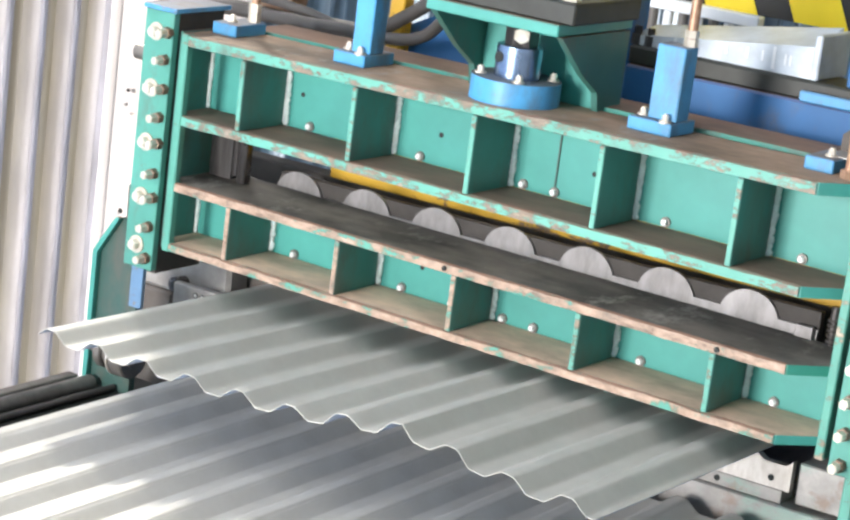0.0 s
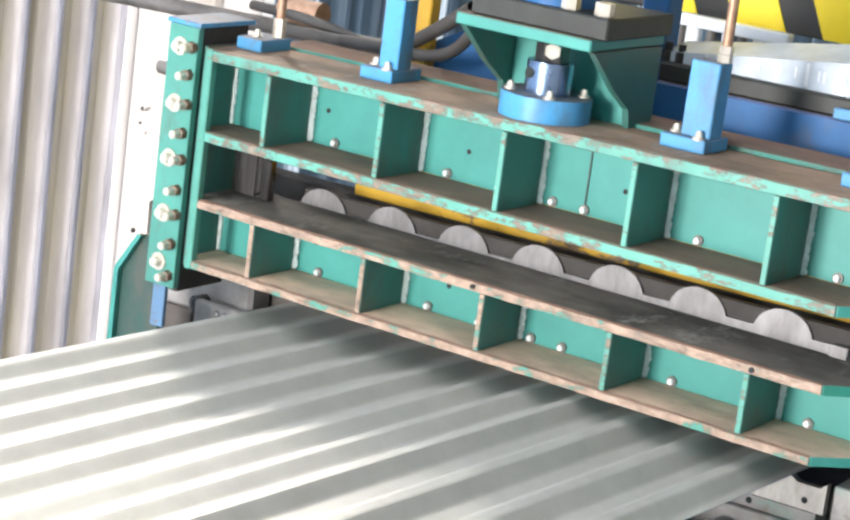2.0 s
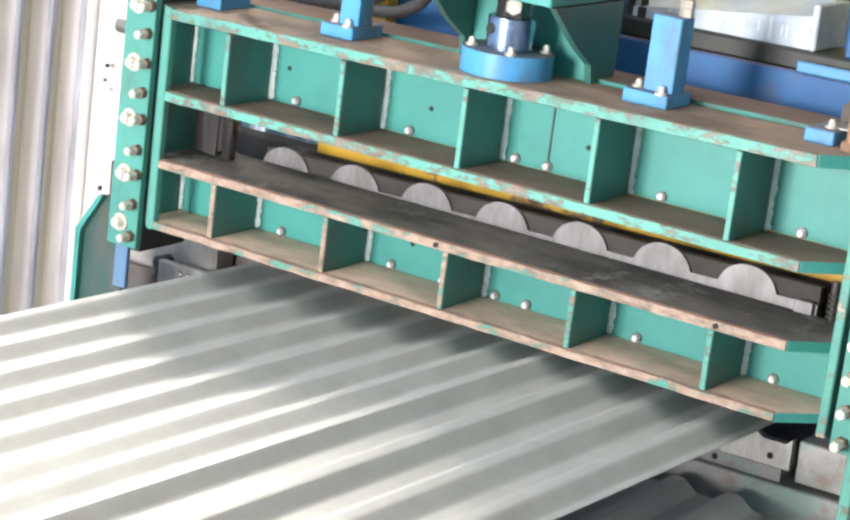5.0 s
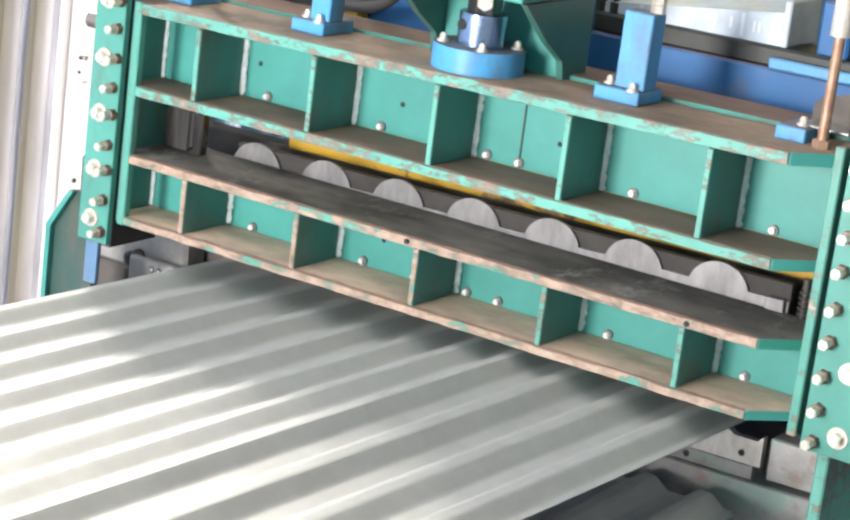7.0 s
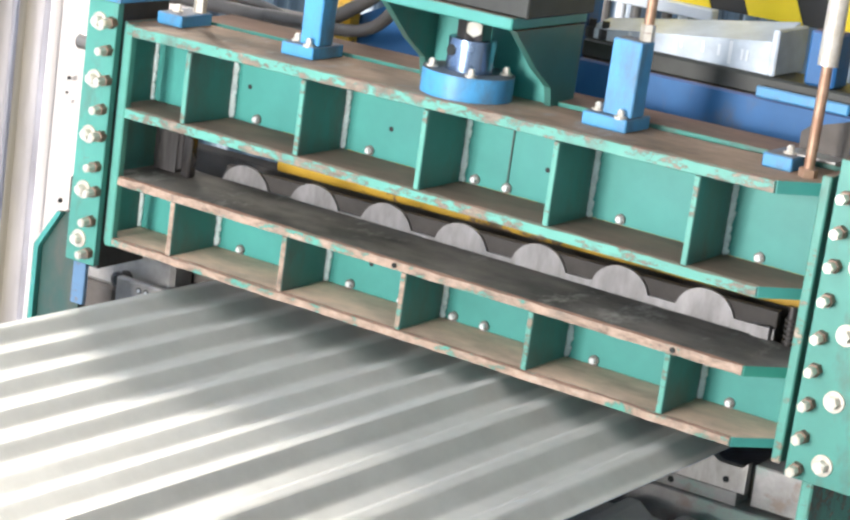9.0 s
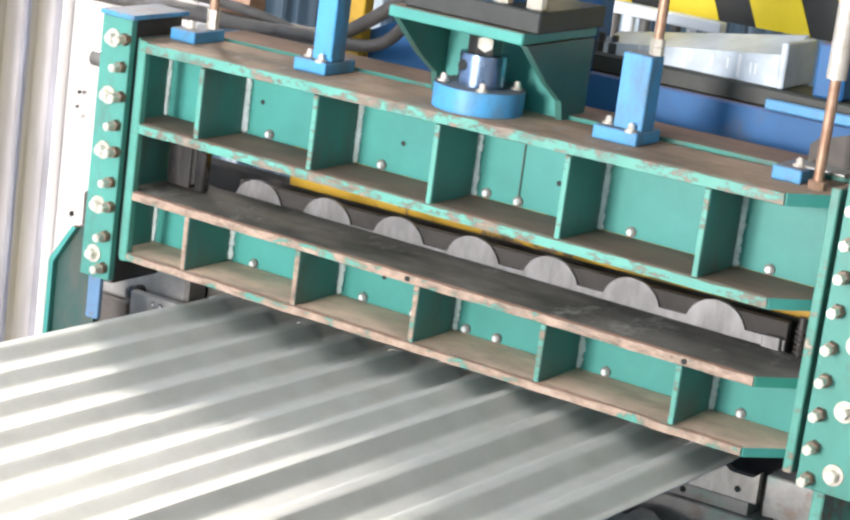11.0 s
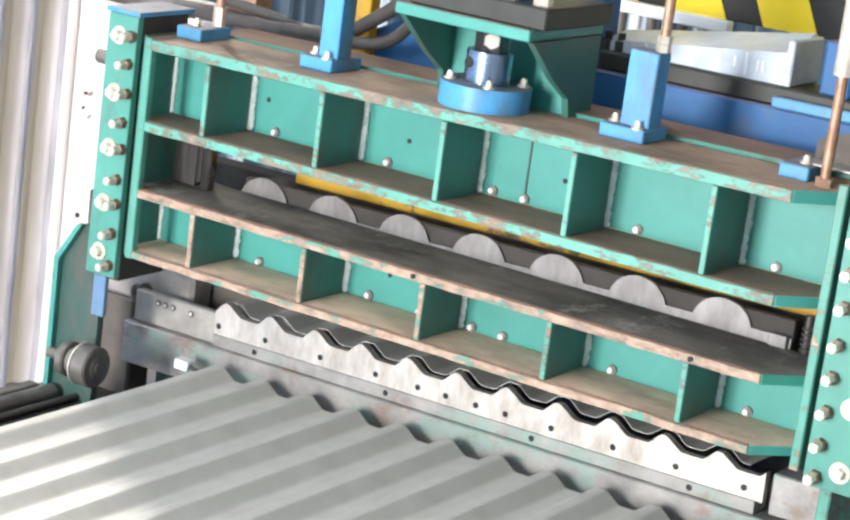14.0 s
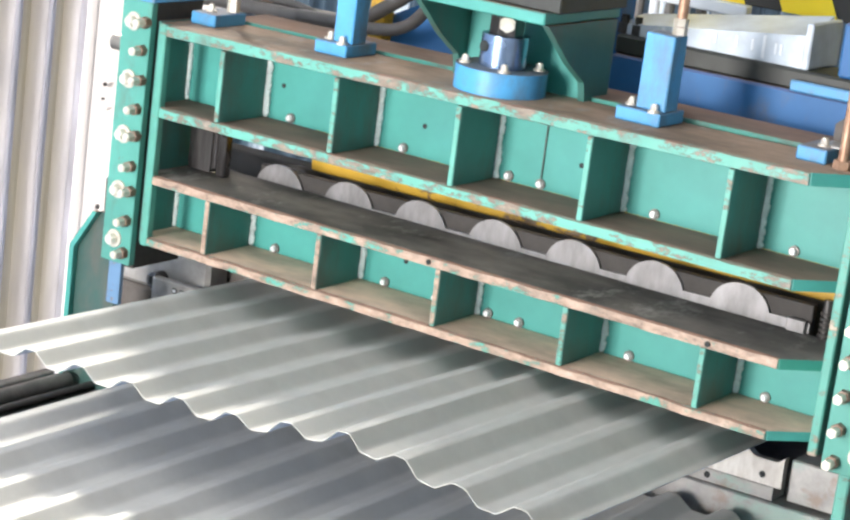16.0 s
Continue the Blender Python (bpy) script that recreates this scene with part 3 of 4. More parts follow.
def guide_post(side):
    p = thing("guide_post", "green guide post with two rows of zinc bolts" if side > 0 else "green guide post with zinc bolts and a blue cap", "machine frame", "guide posts of the shear")
    if side < 0:
        x0, x1, z0, z1 = -0.538, -0.487, -0.046, 0.316
        part("face_plate", boxed(x0, x1, -0.003, 0.009, z0, z1, 0.001), GREEN_POST, p)
        part("channel", boxed(x0 + 0.012, x1 - 0.002, 0.0095, 0.105, -0.052, z1, 0.001), OILY_BLACK, p)
        part("cap", boxed(x0 - 0.003, x1 + 0.005, -0.006, 0.110, z1 + 0.0005, z1 + 0.007, 0.001), BLUE, p, "thin blue cap plate")
        for z in (0.287, 0.209, 0.133, 0.056, -0.013):
            bolt(BIG_BOLT, p, -0.516, -0.003, z)
        for z in (0.251, 0.171, 0.092, 0.016, -0.029):
            bolt(MID_BOLT, p, -0.4965, -0.003, z)
        for z in (0.287, 0.209, 0.133, 0.056):
            bolt(MID_BOLT, p, -0.4935, -0.003, z + 0.002)
        part("side_stud", rodded((-0.575, 0.03, 0.246), (-0.539, 0.03, 0.246), 0.011, 16), DARK_STEEL, p)
        part("tab", boxed(-0.551, -0.5385, 0.018, 0.028, 0.216, 0.240, 0.001), WORN_BLUE, p, "worn blue tab")
        part("shim", boxed(-0.5245, -0.5025, 0.000, 0.008, -0.106, -0.0465, 0.001), WORN_BLUE, p, "worn blue hanging strip")
    else:
        x0, x1, z0, z1 = 0.541, 0.640, -0.022, 0.345
        part("face_plate", boxed(x0, x1, -0.003, 0.009, z0, z1, 0.001), GREEN_POST, p)
        part("channel", boxed(x0 + 0.003, x1 - 0.002, 0.0095, 0.150, z0, z1, 0.001), BLACK, p)
        for z in (0.305, 0.266, 0.228, 0.189, 0.146, 0.108, 0.068, 0.029, -0.009):
            bolt(MID_BOLT, p, 0.556, -0.003, z)
        for z in (0.309, 0.232, 0.155, 0.078, 0.003):
            bolt(BIG_BOLT, p, 0.584, -0.003, z)
    return p


guide_post(-1)
guide_post(1)

# the fixed scalloped plate seen through the carriage
TILT = 1.05
splate = thing("scalloped_plate", "fixed grey steel plate with seven round humps along its top", "plate")


def scallops():
    pts = [(-0.405, -0.01), (-0.440, 0.040), (-0.440, 0.0930)]
    for k in range(7):
        xc = -0.3475 + 0.1168 * k
        for j in range(15):
            a = math.pi * (1 - j / 14)
            pts.append((xc + 0.0360 * math.cos(a) * (1 + 0.10 * (1 - math.sin(a)) ** 3), 0.0905 + 0.0275 * math.sin(a) ** 0.95))
    pts += [(0.446, 0.0905), (0.446, -0.01)]
    return prism(pts, "y", 0.1325, 0.1365)


part("plate", scallops(), PLATE_STEEL, splate)
for x in (-0.31, -0.242, -0.148, -0.08, -0.031, 0.017, 0.061, 0.131, 0.223, 0.316, 0.411):
    bolt(DOT, splate, x + 0.018, 0.1325, 0.0705, "screw")
part("end_block", boxed(0.419, 0.443, 0.1255, 0.1322, 0.055, 0.0935, 0.001), PLATE_STEEL, splate, "bright end block")
# dark strip added so the gaps between the humps read evenly dim
part("dark_backing", boxed(-0.385, 0.446, 0.1372, 0.150, -0.01, 0.1115, 0.001), OILY_BLACK, splate, "dark strip added for the dim space behind the humps")
screw = part("thread", rodded((0.467, 0.1290, 0.020), (0.467, 0.1290, 0.125), 0.0055, 14), SLIDE_STEEL, splate, "dark threaded adjusting screw")
for k in range(9):
    part("ridge", rodded((0.467, 0.1290, 0.055 + 0.0065 * k), (0.467, 0.1290, 0.0578 + 0.0065 * k), 0.0075, 14), OILY_BLACK, screw)
part("lower_bar", boxed(-0.40, 0.446, 0.1306, 0.1323, -0.01, 0.042, 0.0005), DARK_STEEL, splate, "oily dark lower bar")
splate.matrix_basis = pose(0, 0, 0, 0, -TILT, 0)
slider = thing("slide_block", "dark oily slide block inside the frame", "machine part")
part("far_block", boxed(0.470, 0.505, 0.135, 0.165, 0.02, 0.200, 0.003), BLACK, slider)
ybar = thing("yellow_bar", "yellow painted bar under the cross beam", "bar")
part("bar", boxed(-0.345, 0.50, 0.198, 0.205, 0.1045, 0.165, 0.002), YELLOW, ybar)
ybar.matrix_basis = pose(0, 0, 0, 0, -1.0, 0)
# dark bar stands in for the unlit inside of the shear
part("rear_bar", boxed(-0.60, 0.62, 0.225, 0.26, -0.05, 0.095, 0.002), OILY_BLACK, frame_beam, "dark bar filling in the dim inside of the shear")

# ---- the fixed lower die ----
PITCH = 0.0764
X0 = -0.390
DIEX0 = -0.3030
die = thing("lower_die", "bright ground steel lower die with a waved top edge", "die")


def wave(u):
    """Height of the corrugation, 0 at the crest and -1 in the trough; u in pitches from a crest."""
    u = abs(u - round(u))
    return -min(1.0, max(0.0, (u - 0.105) / 0.245))


def wave_soft(u):
    return (wave(u - 0.022) + wave(u) + wave(u + 0.022)) / 3


def die_wave(x):
    """Height of the die's edge, 0 on the flat crests and -1 in the flat troughs; the right flanks are longer."""
    d = (x - DIEX0 + PITCH / 2) % PITCH - PITCH / 2
    return -min(1.0, max(0.0, (d - 0.0040) / 0.022 if d > 0 else (-d - 0.0040) / 0.0155))


def waved_plate(x0, x1, zt, depth, zb, y0, y1, n=230):
    pts = [(x1, zb), (x0, zb)]
    for i in range(n + 1):
        x = x0 + (x1 - x0) * i / n
        pts.append((x, zt + depth * (die_wave(x - 0.0012) + die_wave(x) + die_wave(x + 0.0012)) / 3))
    return prism(pts, "y", y0, y1)


part("waved_plate", waved_plate(-0.398, 0.449, -0.0630, 0.0155, -0.1105, 0.115, 0.127), DIE_STEEL, die)
for x in (-0.390, -0.308, -0.214, -0.122, -0.054, -0.010, 0.037, 0.082, 0.151, 0.241, 0.330, 0.423):
    part("screw_hole", DIE_HOLE, None, die, "", pose(x, 0.115, -0.0980))
for x in (-0.324, -0.103, 0.125, 0.352):
    part("screw_hole", DIE_HOLE, None, die, "", pose(x, 0.1142, -0.1190))
part("ledge", boxed(-0.398, 0.440, 0.1142, 0.150, -0.1280, -0.1110, 0.0006), WORN_STEEL, die, "worn bare ledge")
side = part("side_plate", boxed(-0.548, -0.3985, 0.121, 0.135, -0.128, -0.082, 0.002), OILY_STEEL, die, "oily dark end plate")
for x in (-0.505, -0.492, -0.478, -0.445):
    bolt(DOT, side, x, 0.121, -0.094 - 0.02 * (x + 0.49), "screw")
block = part("side_block", boxed(-0.690, -0.470, 0.1510, 0.20, -0.110, -0.02, 0.006), OILY_STEEL, die, "worn steel clamping block")
part("knob", rodded((-0.5535, 0.151, -0.091), (-0.5535, 0.130, -0.091), 0.012, 20), SLIDE_STEEL, block, "round dark locking knob")
part("bore", rodded((-0.5535, 0.1298, -0.091), (-0.5535, 0.1292, -0.091), 0.007, 16), HOLE, block)
# dark fillers added to hide the bright wall beyond the die
part("end_filler", boxed(-0.700, -0.5745, 0.1512, 0.20, -0.40, -0.1115, 0.004), DULL_IRON, die, "dark filler plate added to close the gap")
part("back_filler", boxed(-0.720, -0.40, 0.201, 0.222, -0.118, 0.02, 0.004), DULL_IRON, die)
part("apron", boxed(-0.556, 0.555, 0.1085, 0.160, -0.190, -0.1285, 0.002), WORN_STEEL, die, "worn green and bare steel front apron")
part("bed", boxed(-0.548, 0.60, 0.161, 0.36, -0.190, -0.119, 0.002), DARK_STEEL, die)
part("right_bed", boxed(0.456, 0.556, 0.119, 0.1595, -0.1242, -0.0705, 0.002), WORN_STEEL, die, "worn bare steel bed end")
die.matrix_basis = pose(-0.013, 0.022, -0.0105, 0, -TILT, 0) @ Matrix.Diagonal((1.009, 1, 1, 1))


# ---- roofing sheets ----
SEAM = 0.105


def strip_mesh(length, u0, u1, name="corrugation"):
    """One corrugation from crest to crest, made of thin sheet. u in pitches from its first crest; the origin is at the seam."""
    n = max(8, int((u1 - u0) * 26))
    bm = bmesh.new()
    prof = []
    for i in range(n + 1):
        u = u0 + (u1 - u0) * i / n
        prof.append(((u - SEAM) * PITCH, 0.0145 * wave_soft(u)))
    ys = [length * k / 14 for k in range(15)]
    top = [[bm.verts.new((x, y, z)) for y in ys] for x, z in prof]
    bot = [[bm.verts.new((x, y, z - 0.0009)) for y in ys] for x, z in prof]
    for g, up in ((top, 1), (bot, 0)):
        for a, b2 in zip(g, g[1:]):
            for j in range(len(ys) - 1):
                q = (a[j], b2[j], b2[j + 1], a[j + 1])
                bm.faces.new(q if up else q[::-1])
    for j in (0, len(ys) - 1):
        tc, bc = [bm.verts.new(g[j].co) for g in top], [bm.verts.new(g[j].co) for g in bot]
        for a, c, d, e in zip(tc, tc[1:], bc[1:], bc):
            bm.faces.new((a, e, d, c) if j == 0 else (a, c, d, e))
    me = mesh_of(name, bm, GALV)
    me.materials.append(BACK_COAT)
    me.polygons.foreach_set("material_index", [1 if i in range(n * 14, n * 28) else 0 for i in range(len(me.polygons))])
    return me


HUMP = [0.0225 * math.exp(-(((X0 + PITCH * k) - 0.145) / 0.104) ** 2) for k in range(11)]


def strip_pose(k, h):
    dz = h[k + 1] - h[k]
    return pose(X0 + PITCH * (k + SEAM), 0, h[k], 0, -math.degrees(math.atan2(dz, PITCH)), 0)


def sheet(length, label):
    s = thing("roofing_sheet", label, "metal sheet", "corrugated sheets")
    mid, first, last = strip_mesh(length, SEAM, 1.015 + SEAM), strip_mesh(length, -0.27, 1.015 + SEAM), strip_mesh(length, SEAM, 1.50)
    strips = [part("corrugation", first if k == 0 else last if k == 9 else mid, None, s, "", strip_pose(k, HUMP)) for k in range(10)]
    return s, strips


LEN_A = 3.775
sheet_a, strips_a = sheet(LEN_A, "galvanised corrugated roofing sheet sliding out of the shear")
sheet_b, strips_b = sheet(2.4, "next galvanised corrugated sheet coming out over the die")

# the stack of finished sheets on the run-out table
FLAT = [0.0] * 11
for i in range(3):
    s = thing("roofing_sheet", "finished galvanised corrugated sheet lying on the stack", "metal sheet", "corrugated sheets")
    s.matrix_basis = pose(0.021 + 0.004 * (i % 2), 0.098 - 3.775 - 0.004 * i, -0.1535 - 0.0019 * i, 0, -1.0, 0)
    src = strips_a[0].data, strips_a[1].data, strips_a[9].data
    for k in range(10):
        part("corrugation", src[0 if k == 0 else 2 if k == 9 else 1], None, s, "", strip_pose(k, FLAT))

table = thing("runout_table", "dark steel run-out table under the stacked sheets", "table")
part("top", boxed(-0.36, 0.42, -3.75, 0.09, -0.212, -0.185, 0.002), BLACK, table)
for x in (-0.34, 0.38):
    for y in (-3.6, -1.8, 0.0):
        part("leg", boxed(x - 0.025, x + 0.025, y - 0.025, y + 0.025, FLOOR, -0.2125, 0.002), DARK_STEEL, table)

# ---- left lower corner ----
cheek = thing("cheek_plate", "dark green cheek plate with a clipped corner", "machine frame")
part("plate", prism([(-0.604, -0.049), (-0.568, 0.0085), (-0.530, 0.0085), (-0.530, -0.62), (-0.604, -0.62)], "y", 0.024, 0.036), GREEN_DARK, cheek)
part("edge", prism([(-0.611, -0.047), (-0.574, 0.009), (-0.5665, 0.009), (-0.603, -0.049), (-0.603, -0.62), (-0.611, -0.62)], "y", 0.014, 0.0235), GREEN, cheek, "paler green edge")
roller = thing("guide_roller", "worn dark steel guide roller beside the stacked sheets", "roller")
for x0, x1, r, nm in ((-0.536, -0.522, 0.0245, "flange"), (-0.5218, -0.5032, 0.020, "groove"), (-0.503, -0.478, 0.0290, "flange"), (-0.4778, -0.475, 0.016, "hub")):
    bm = rodded((x0, -0.03, -0.167), (x1, -0.03, -0.167), r, 36)
    bmesh.ops.bevel(bm, geom=[e for e in bm.edges if len(e.link_faces) == 2 and e.calc_face_angle(0) > 1], offset=0.0018, segments=2, affect="EDGES")
    part(nm, bm, DARK_STEEL, roller)
part("rim", rodded((-0.5055, -0.03, -0.167), (-0.5032, -0.03, -0.167), 0.0300, 36), ZINC, roller, "bright worn rim")
part("axle", rodded((-0.565, -0.03, -0.167), (-0.4735, -0.03, -0.167), 0.008), DARK_STEEL, roller)
rail = thing("side_rail", "black side rail beside the run-out table", "rail")
part("rail", boxed(-0.615, -0.40, -3.7, 0.10, -0.30, -0.246, 0.004), RAIL_BLACK, rail)
part("pipe", rodded((-0.592, -3.7, -0.242), (-0.592, 0.012, -0.242), 0.0125, 16), DARK_STEEL, rail, "black pipe along the rail")
part("cable", rodded((-0.555, -3.7, -0.2405), (-0.555, 0.02, -0.2405), 0.0055, 12), RUBBER, rail)
part("flat_bar", boxed(-0.525, -0.47, -3.7, 0.05, -0.2455, -0.2395, 0.001), DARK_STEEL, rail)
part("lip", boxed(-0.635, -0.6155, -3.7, 0.013, -0.30, -0.236, 0.002), DARK_STEEL, rail)
for y in (-3.4, -1.7, 0.02):
    part("leg", boxed(-0.55, -0.50, y - 0.025, y + 0.025, FLOOR, -0.3005, 0.002), BLACK, rail)

conn = thing("cable_connector", "small white plastic cable connector under the die", "connector")
part("shell", boxed(-0.436, -0.412, 0.084, 0.100, -0.176, -0.162, 0.001), CLEAR, conn)
part("cable", rodded((-0.412, 0.092, -0.170), (-0.398, 0.092, -0.172), 0.003, 12), RUBBER, conn)

# machine body below the shear
base = thing("machine_base", "green welded base of the roll forming machine", "machine frame")
part("left_leg", boxed(-0.56, -0.46, 0.20, 0.50, FLOOR, -0.215, 0.003), GREEN_DARK, base)
part("right_leg", boxed(0.50, 0.60, 0.20, 0.50, FLOOR, -0.18, 0.003), GREEN_DARK, base)
part("right_upright", boxed(0.557, 0.572, 0.014, 0.20, -0.60, -0.023, 0.002), GREEN_EDGE, base, "green upright edge plate")
part("tie", boxed(-0.455, 0.495, 0.25, 0.31, -0.75, -0.65, 0.003), GREEN_DARK, base)

# ---- behind the shear ----
mill = thing("roll_former", "deep blue beams and black rail of the roll forming machine", "machine")
part("side_beam", boxed(0.060, 0.80, 0.270, 0.33, 0.05, 0.3365, 0.003), DEEP_BLUE, mill)
part("black_rail", boxed(0.060, 0.80, 0.276, 0.36, 0.337, 0.362, 0.003), RAIL_BLACK, mill, "black rail on the beam")
for x in (0.064, 0.083):
    part("rail_bolt", rod(rodded((x, 0.290, 0.3622), (x, 0.290, 0.376), 0.0085, 6), (x, 0.290, 0.376), (x, 0.290, 0.386), 0.0050, 12), HAZARD_BLACK, mill)
part("bearing_block", boxed(0.316, 0.44, 0.262, 0.2695, 0.337, 0.351, 0.002), BLUE, mill, "lighter blue block")
part("bearing_upright", boxed(0.370, 0.410, 0.276, 0.32, 0.3625, 0.43, 0.003), DEEP_BLUE, mill, "upright blue bearing block")
part("machine_body", boxed(-0.55, 0.70, 0.55, 5.6, FLOOR, -0.13, 0.01), DEEP_BLUE, mill)
part("blue_panel", prism([(-0.385, 0.10), (-0.215, 0.10), (-0.215, 0.27), (-0.290, 0.345), (-0.385, 0.300)], "y", 0.40, 0.41), DEEP_BLUE, mill)
part("dark_post", boxed(0.018, 0.058, 0.285, 0.325, 0.20, 0.65, 0.003), DEEP_BLUE, mill)
mill.matrix_basis = pose(0, 0, 0, 0, -0.8, 0)
film = thing("film_wrapped_box", "long box wrapped in clear white plastic film", "box")
bm = bmesh.new()
for p in ((0.060, 0.285, 0.3625), (0.060, 0.285, 0.374), (0.060, 0.345, 0.3625), (0.060, 0.345, 0.384), (0.318, 0.285, 0.3625), (0.318, 0.285, 0.404), (0.318, 0.365, 0.3625), (0.318, 0.365, 0.424)):
    bm.verts.new(p)
bmesh.ops.convex_hull(bm, input=bm.verts)
part("box", bm, FILM, film)
for x in (0.195, 0.225, 0.247, 0.279, 0.286):
    part("slit", boxed(x, x + 0.0035, 0.2840, 0.2858, 0.374, 0.388, 0), CLEAR, film, "bright slit")
for x in (0.120, 0.185, 0.262):
    part("film_seam", boxed(x, x + 0.0045, 0.2845, 0.30, 0.366, 0.374 + (x - 0.06) * 0.105, 0), CLEAR, film, "white fold of film")
part("end_cap", boxed(0.3185, 0.328, 0.282, 0.372, 0.362, 0.420, 0.002), FILM, film, "pale end cap")
film.matrix_basis = pose(0, 0, 0, 0, -0.8, 0)
rack = thing("roller_rack", "rack of black and white rollers beyond the film box", "rack")
for i in range(9):
    part("roller", rodded((-0.150 + 0.025 * i, 0.62, 0.30), (-0.150 + 0.025 * i, 0.62, 0.366), 0.0075, 16), CLEAR if i % 2 else BLACK, rack)
part("top_bar", boxed(-0.165, 0.075, 0.61, 0.63, 0.3665, 0.384, 0.002), CLEAR, rack, "white top bar")
part("bottom_bar", boxed(-0.165, 0.075, 0.605, 0.635, 0.285, 0.2998, 0.002), BLACK, rack)
hz = thing("hazard_guard", "yellow and black striped guard panel", "guard")
part("panel", boxed(-0.36, 0.80, 0.752, 0.765, 0.366, 0.70, 0.002), HAZARD_BLACK, hz)
for k in range(7):
    x = -0.223 + 0.148 * k
    part("stripe", prism([(x, 0.3665), (x + 0.087, 0.3665), (x - 0.060, 0.697), (x - 0.147, 0.697)], "y", 0.7495, 0.7515), HAZARD_YELLOW, hz, "yellow stripe")
hz.matrix_basis = pose(0, 0, 0, 0, -1.0, 0)
ypost = thing("yellow_post", "yellow painted post beside the hoses", "post")
part("post", boxed(-0.398, -0.372, 0.37, 0.395, -0.2, 0.75, 0.002), YELLOW, ypost)
for pts, r in (
    ([(-0.78, 0.38, 0.255), (-0.70, 0.37, 0.266), (-0.58, 0.36, 0.272), (-0.47, 0.345, 0.279), (-0.40, 0.34, 0.290), (-0.34, 0.33, 0.322), (-0.27, 0.32, 0.37)], 0.0105),
    ([(-0.50, 0.34, 0.280), (-0.42, 0.33, 0.285), (-0.355, 0.32, 0.288), (-0.300, 0.31, 0.300), (-0.250, 0.29, 0.335), (-0.20, 0.28, 0.40)], 0.0090),
    ([(-0.72, 0.40, 0.290), (-0.62, 0.38, 0.292), (-0.52, 0.37, 0.284), (-0.46, 0.36, 0.274)], 0.0080),
):
    tagged(tube("hydraulic_hose", pts, r, RUBBER), "black rubber hydraulic hose behind the shear", "hose")
pipe = part("drive_shaft", rodded((-1.05, 0.42, 0.250), (-0.34, 0.42, 0.272), 0.013), DARK_STEEL, None)
tagged(pipe, "dark steel drive shaft behind the shear", "shaft")
coupler = part("shaft_coupler", rodded((-0.66, 0.40, 0.295), (-0.585, 0.40, 0.297), 0.020), COPPER, None)
tagged(coupler, "rusty brown pipe coupler beside the guide post", "pipe")
cr = thing("guide_rod", "rusty upright guide rod with a bright sleeve", "rod")
part("rod", rodded((0.480, 0.060, 0.303), (0.480, 0.060, 0.43), 0.0062), COPPER, cr)
part("foot", rodded((0.480, 0.060, 0.3028), (0.480, 0.060, 0.3125), 0.011, 6), COPPER, cr)
part("sleeve", rodded((0.480, 0.060, 0.4303), (0.480, 0.060, 0.62), 0.0115), ZINC, cr)
plate = thing("angle_bracket", "thin steel angle bracket beside the guide rod", "bracket")
part("leaf", prism([(0.438, 0.318), (0.50, 0.318), (0.50, 0.365), (0.447, 0.348), (0.438, 0.340)], "y", 0.1215, 0.1235), DULL_IRON, plate)
part("foot", boxed(0.438, 0.500, 0.085, 0.1212, 0.3185, 0.3205, 0), WORN_STEEL, plate)


# ---- motion ----
LIFT, ROLL = 1.45, 1.42


def sheet_pose(y, drop=0.0, dx=0.0):
    """The sheet with its leading end at y; drop runs from 0 on the die to 1 on the stack."""
    rise = (0.1 - y) * math.tan(radians(LIFT)) * (1 - drop)
    return pose(dx, y, -0.0535 + rise - 0.098 * drop, -LIFT * (1 - drop), -ROLL * (1 - drop) - 1.0 * drop, 0)


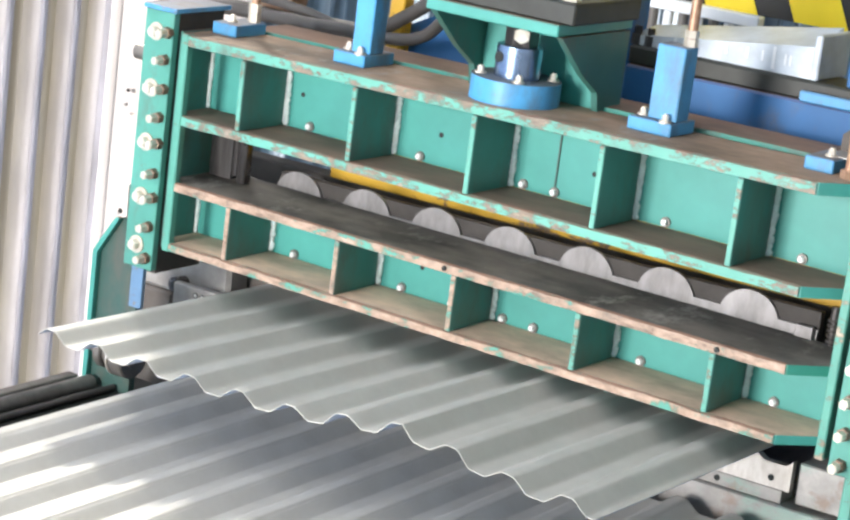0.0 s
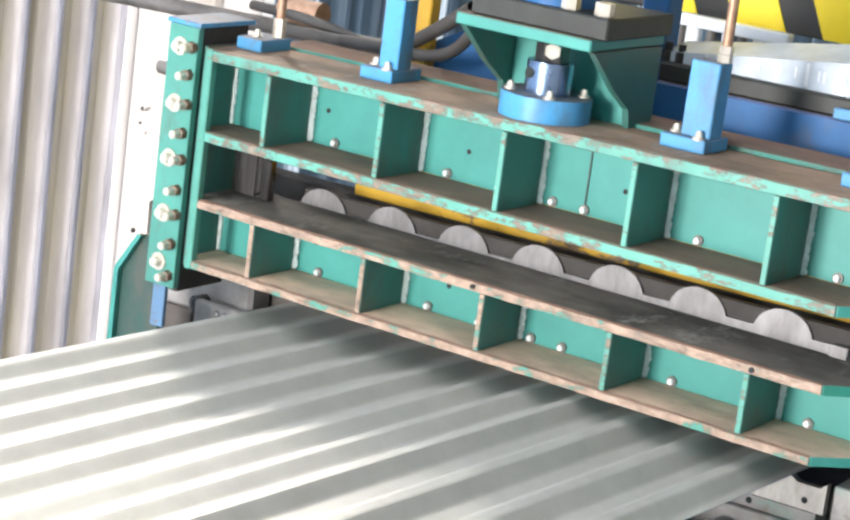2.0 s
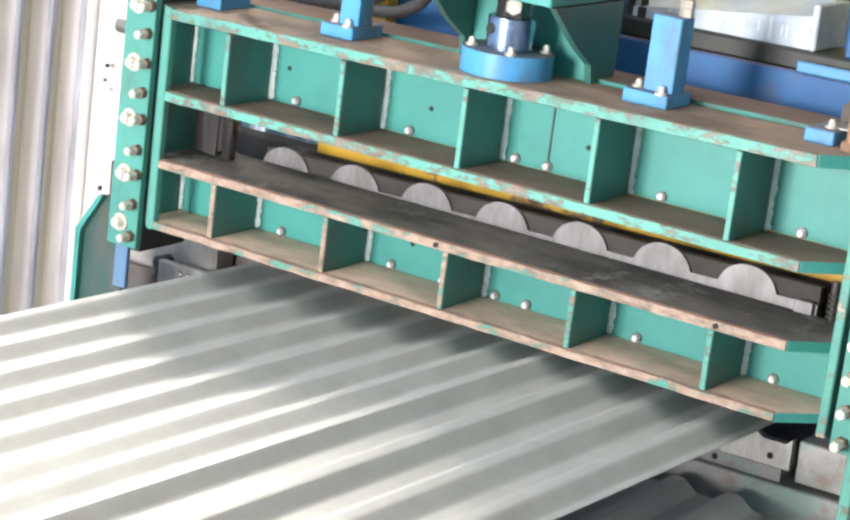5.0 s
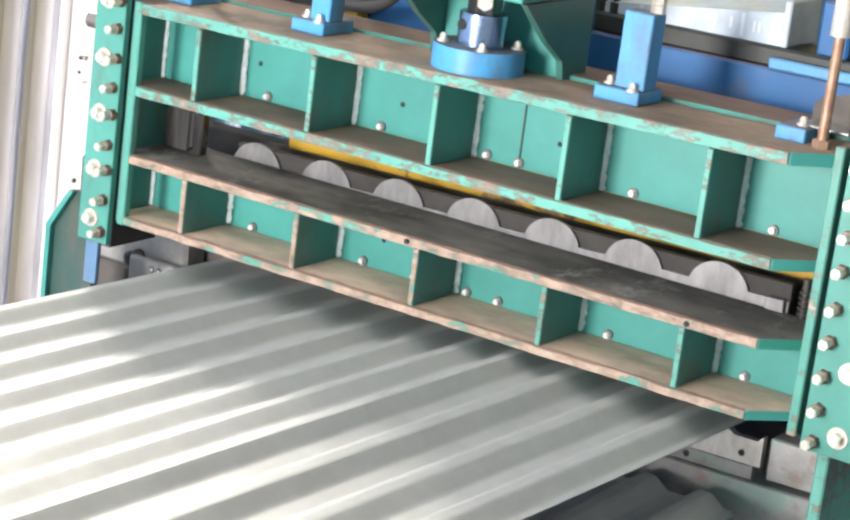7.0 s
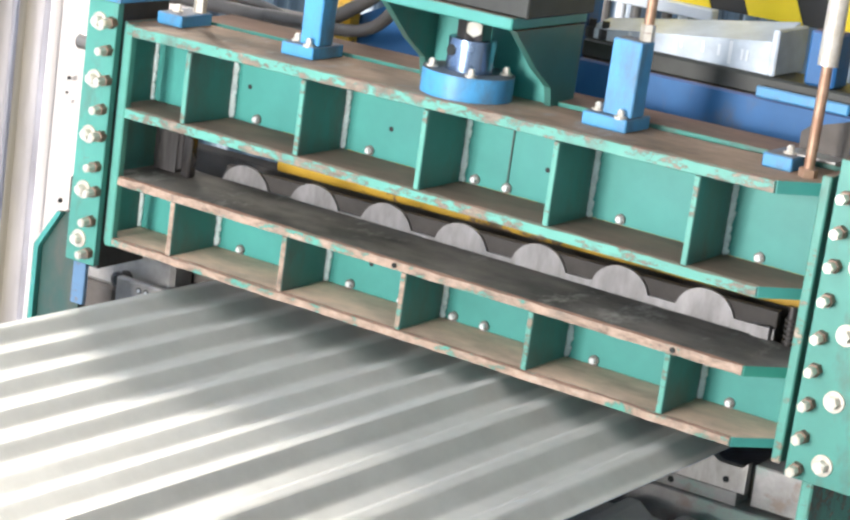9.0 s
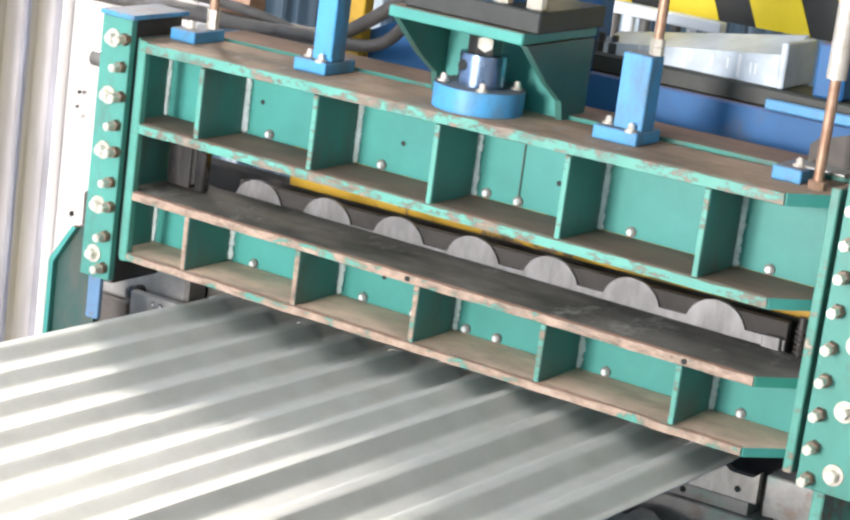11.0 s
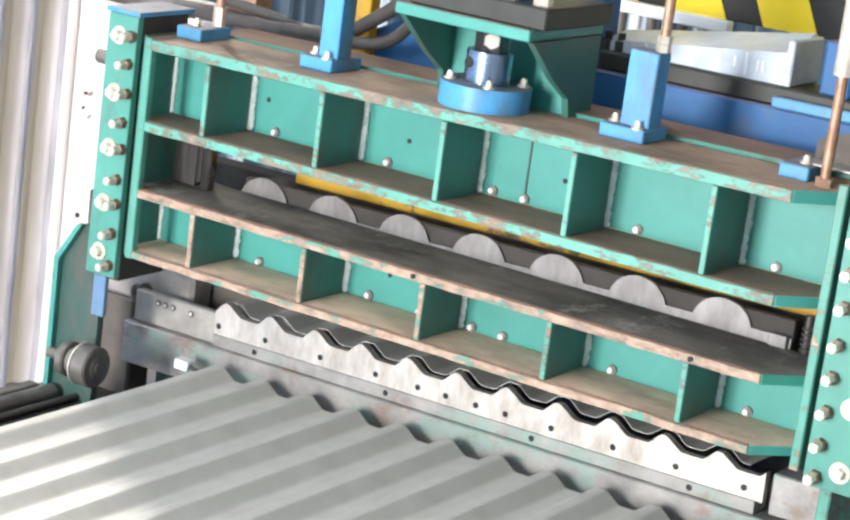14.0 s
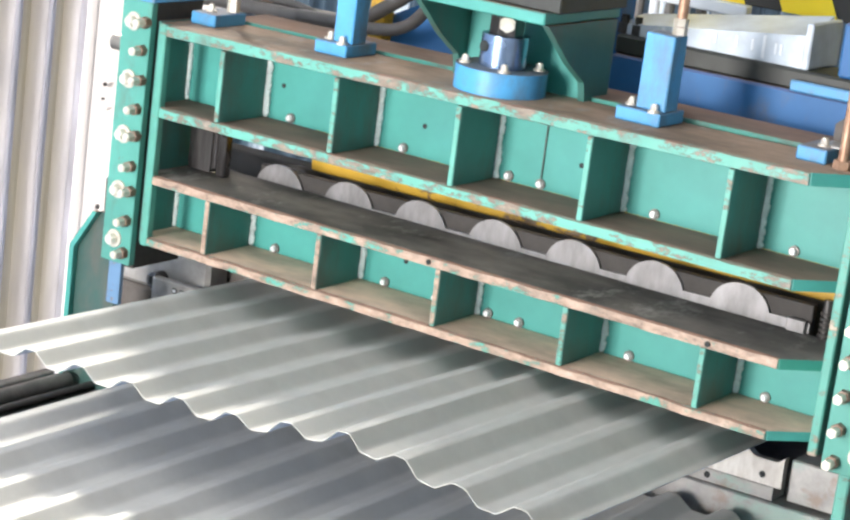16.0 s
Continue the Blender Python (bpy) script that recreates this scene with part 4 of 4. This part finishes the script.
def motions():
    stroke = [(0, 0), (11.2, 0), (11.3, -0.006), (11.4, -0.013), (11.5, -0.0215), (11.6, -0.031), (11.7, -0.040), (11.8, -0.048), (11.9, -0.051), (12.1, -0.051), (12.2, -0.047), (12.3, -0.039), (12.4, -0.030), (12.5, -0.0205), (12.6, -0.011), (12.7, -0.004), (12.8, 0), (16, 0)]
    for ob in (carriage, coupling, cr, plate, *clamps):
        walk(ob, [(t, pose(0, 0, z)) for t, z in stroke])
    speed, end0 = 0.32, -0.300
    stop = end0 - speed * 10.5
    rows = [(0, sheet_pose(end0)), (1, sheet_pose(end0 - speed)), (5, sheet_pose(end0 - speed * 5)), (9.5, sheet_pose(end0 - speed * 9.5)), (10.5, sheet_pose(stop)), (11.4, sheet_pose(stop)), (11.8, sheet_pose(stop, 0.06, 0)), (11.98, sheet_pose(stop, 0.16, 0)), (12.06, sheet_pose(stop, 0.36, 0.006)), (12.2, sheet_pose(stop - 0.014, 1.0, 0.022)), (12.3, sheet_pose(stop - 0.014, 1.0, 0.022)), (16, sheet_pose(stop - 0.014, 1.0, 0.022))]
    walk(sheet_a, rows)
    for k, ob in enumerate(strips_a):
        walk(ob, [(0, strip_pose(k, HUMP)), (11.35, strip_pose(k, HUMP)), (11.75, strip_pose(k, FLAT)), (12.2, strip_pose(k, FLAT)), (12.3, strip_pose(k, FLAT)), (16, strip_pose(k, FLAT))])
    for k, ob in enumerate(strips_b):
        low = [h * 0.12 for h in HUMP]
        walk(ob, [(0, strip_pose(k, HUMP)), (11.35, strip_pose(k, HUMP)), (11.75, strip_pose(k, low)), (14.6, strip_pose(k, low)), (15.3, strip_pose(k, HUMP)), (16, strip_pose(k, HUMP))])
    lead = 0.1535
    walk(sheet_b, [(0, sheet_pose(end0 + LEN_A)), (1, sheet_pose(end0 + LEN_A - speed)), (9.5, sheet_pose(end0 + LEN_A - speed * 9.5)), (10.5, sheet_pose(stop + LEN_A)), (11.9, sheet_pose(stop + LEN_A)), (12.4, pose(0, 0, -0.0165) @ sheet_pose(lead)), (14.4, pose(0, 0, -0.0165) @ sheet_pose(lead)), (14.7, pose(0, 0, -0.009) @ sheet_pose(0.080)), (15.0, pose(0, 0, -0.006) @ sheet_pose(-0.060)), (15.3, sheet_pose(-0.148)), (15.6, sheet_pose(-0.246)), (16, sheet_pose(-0.372))])


motions()
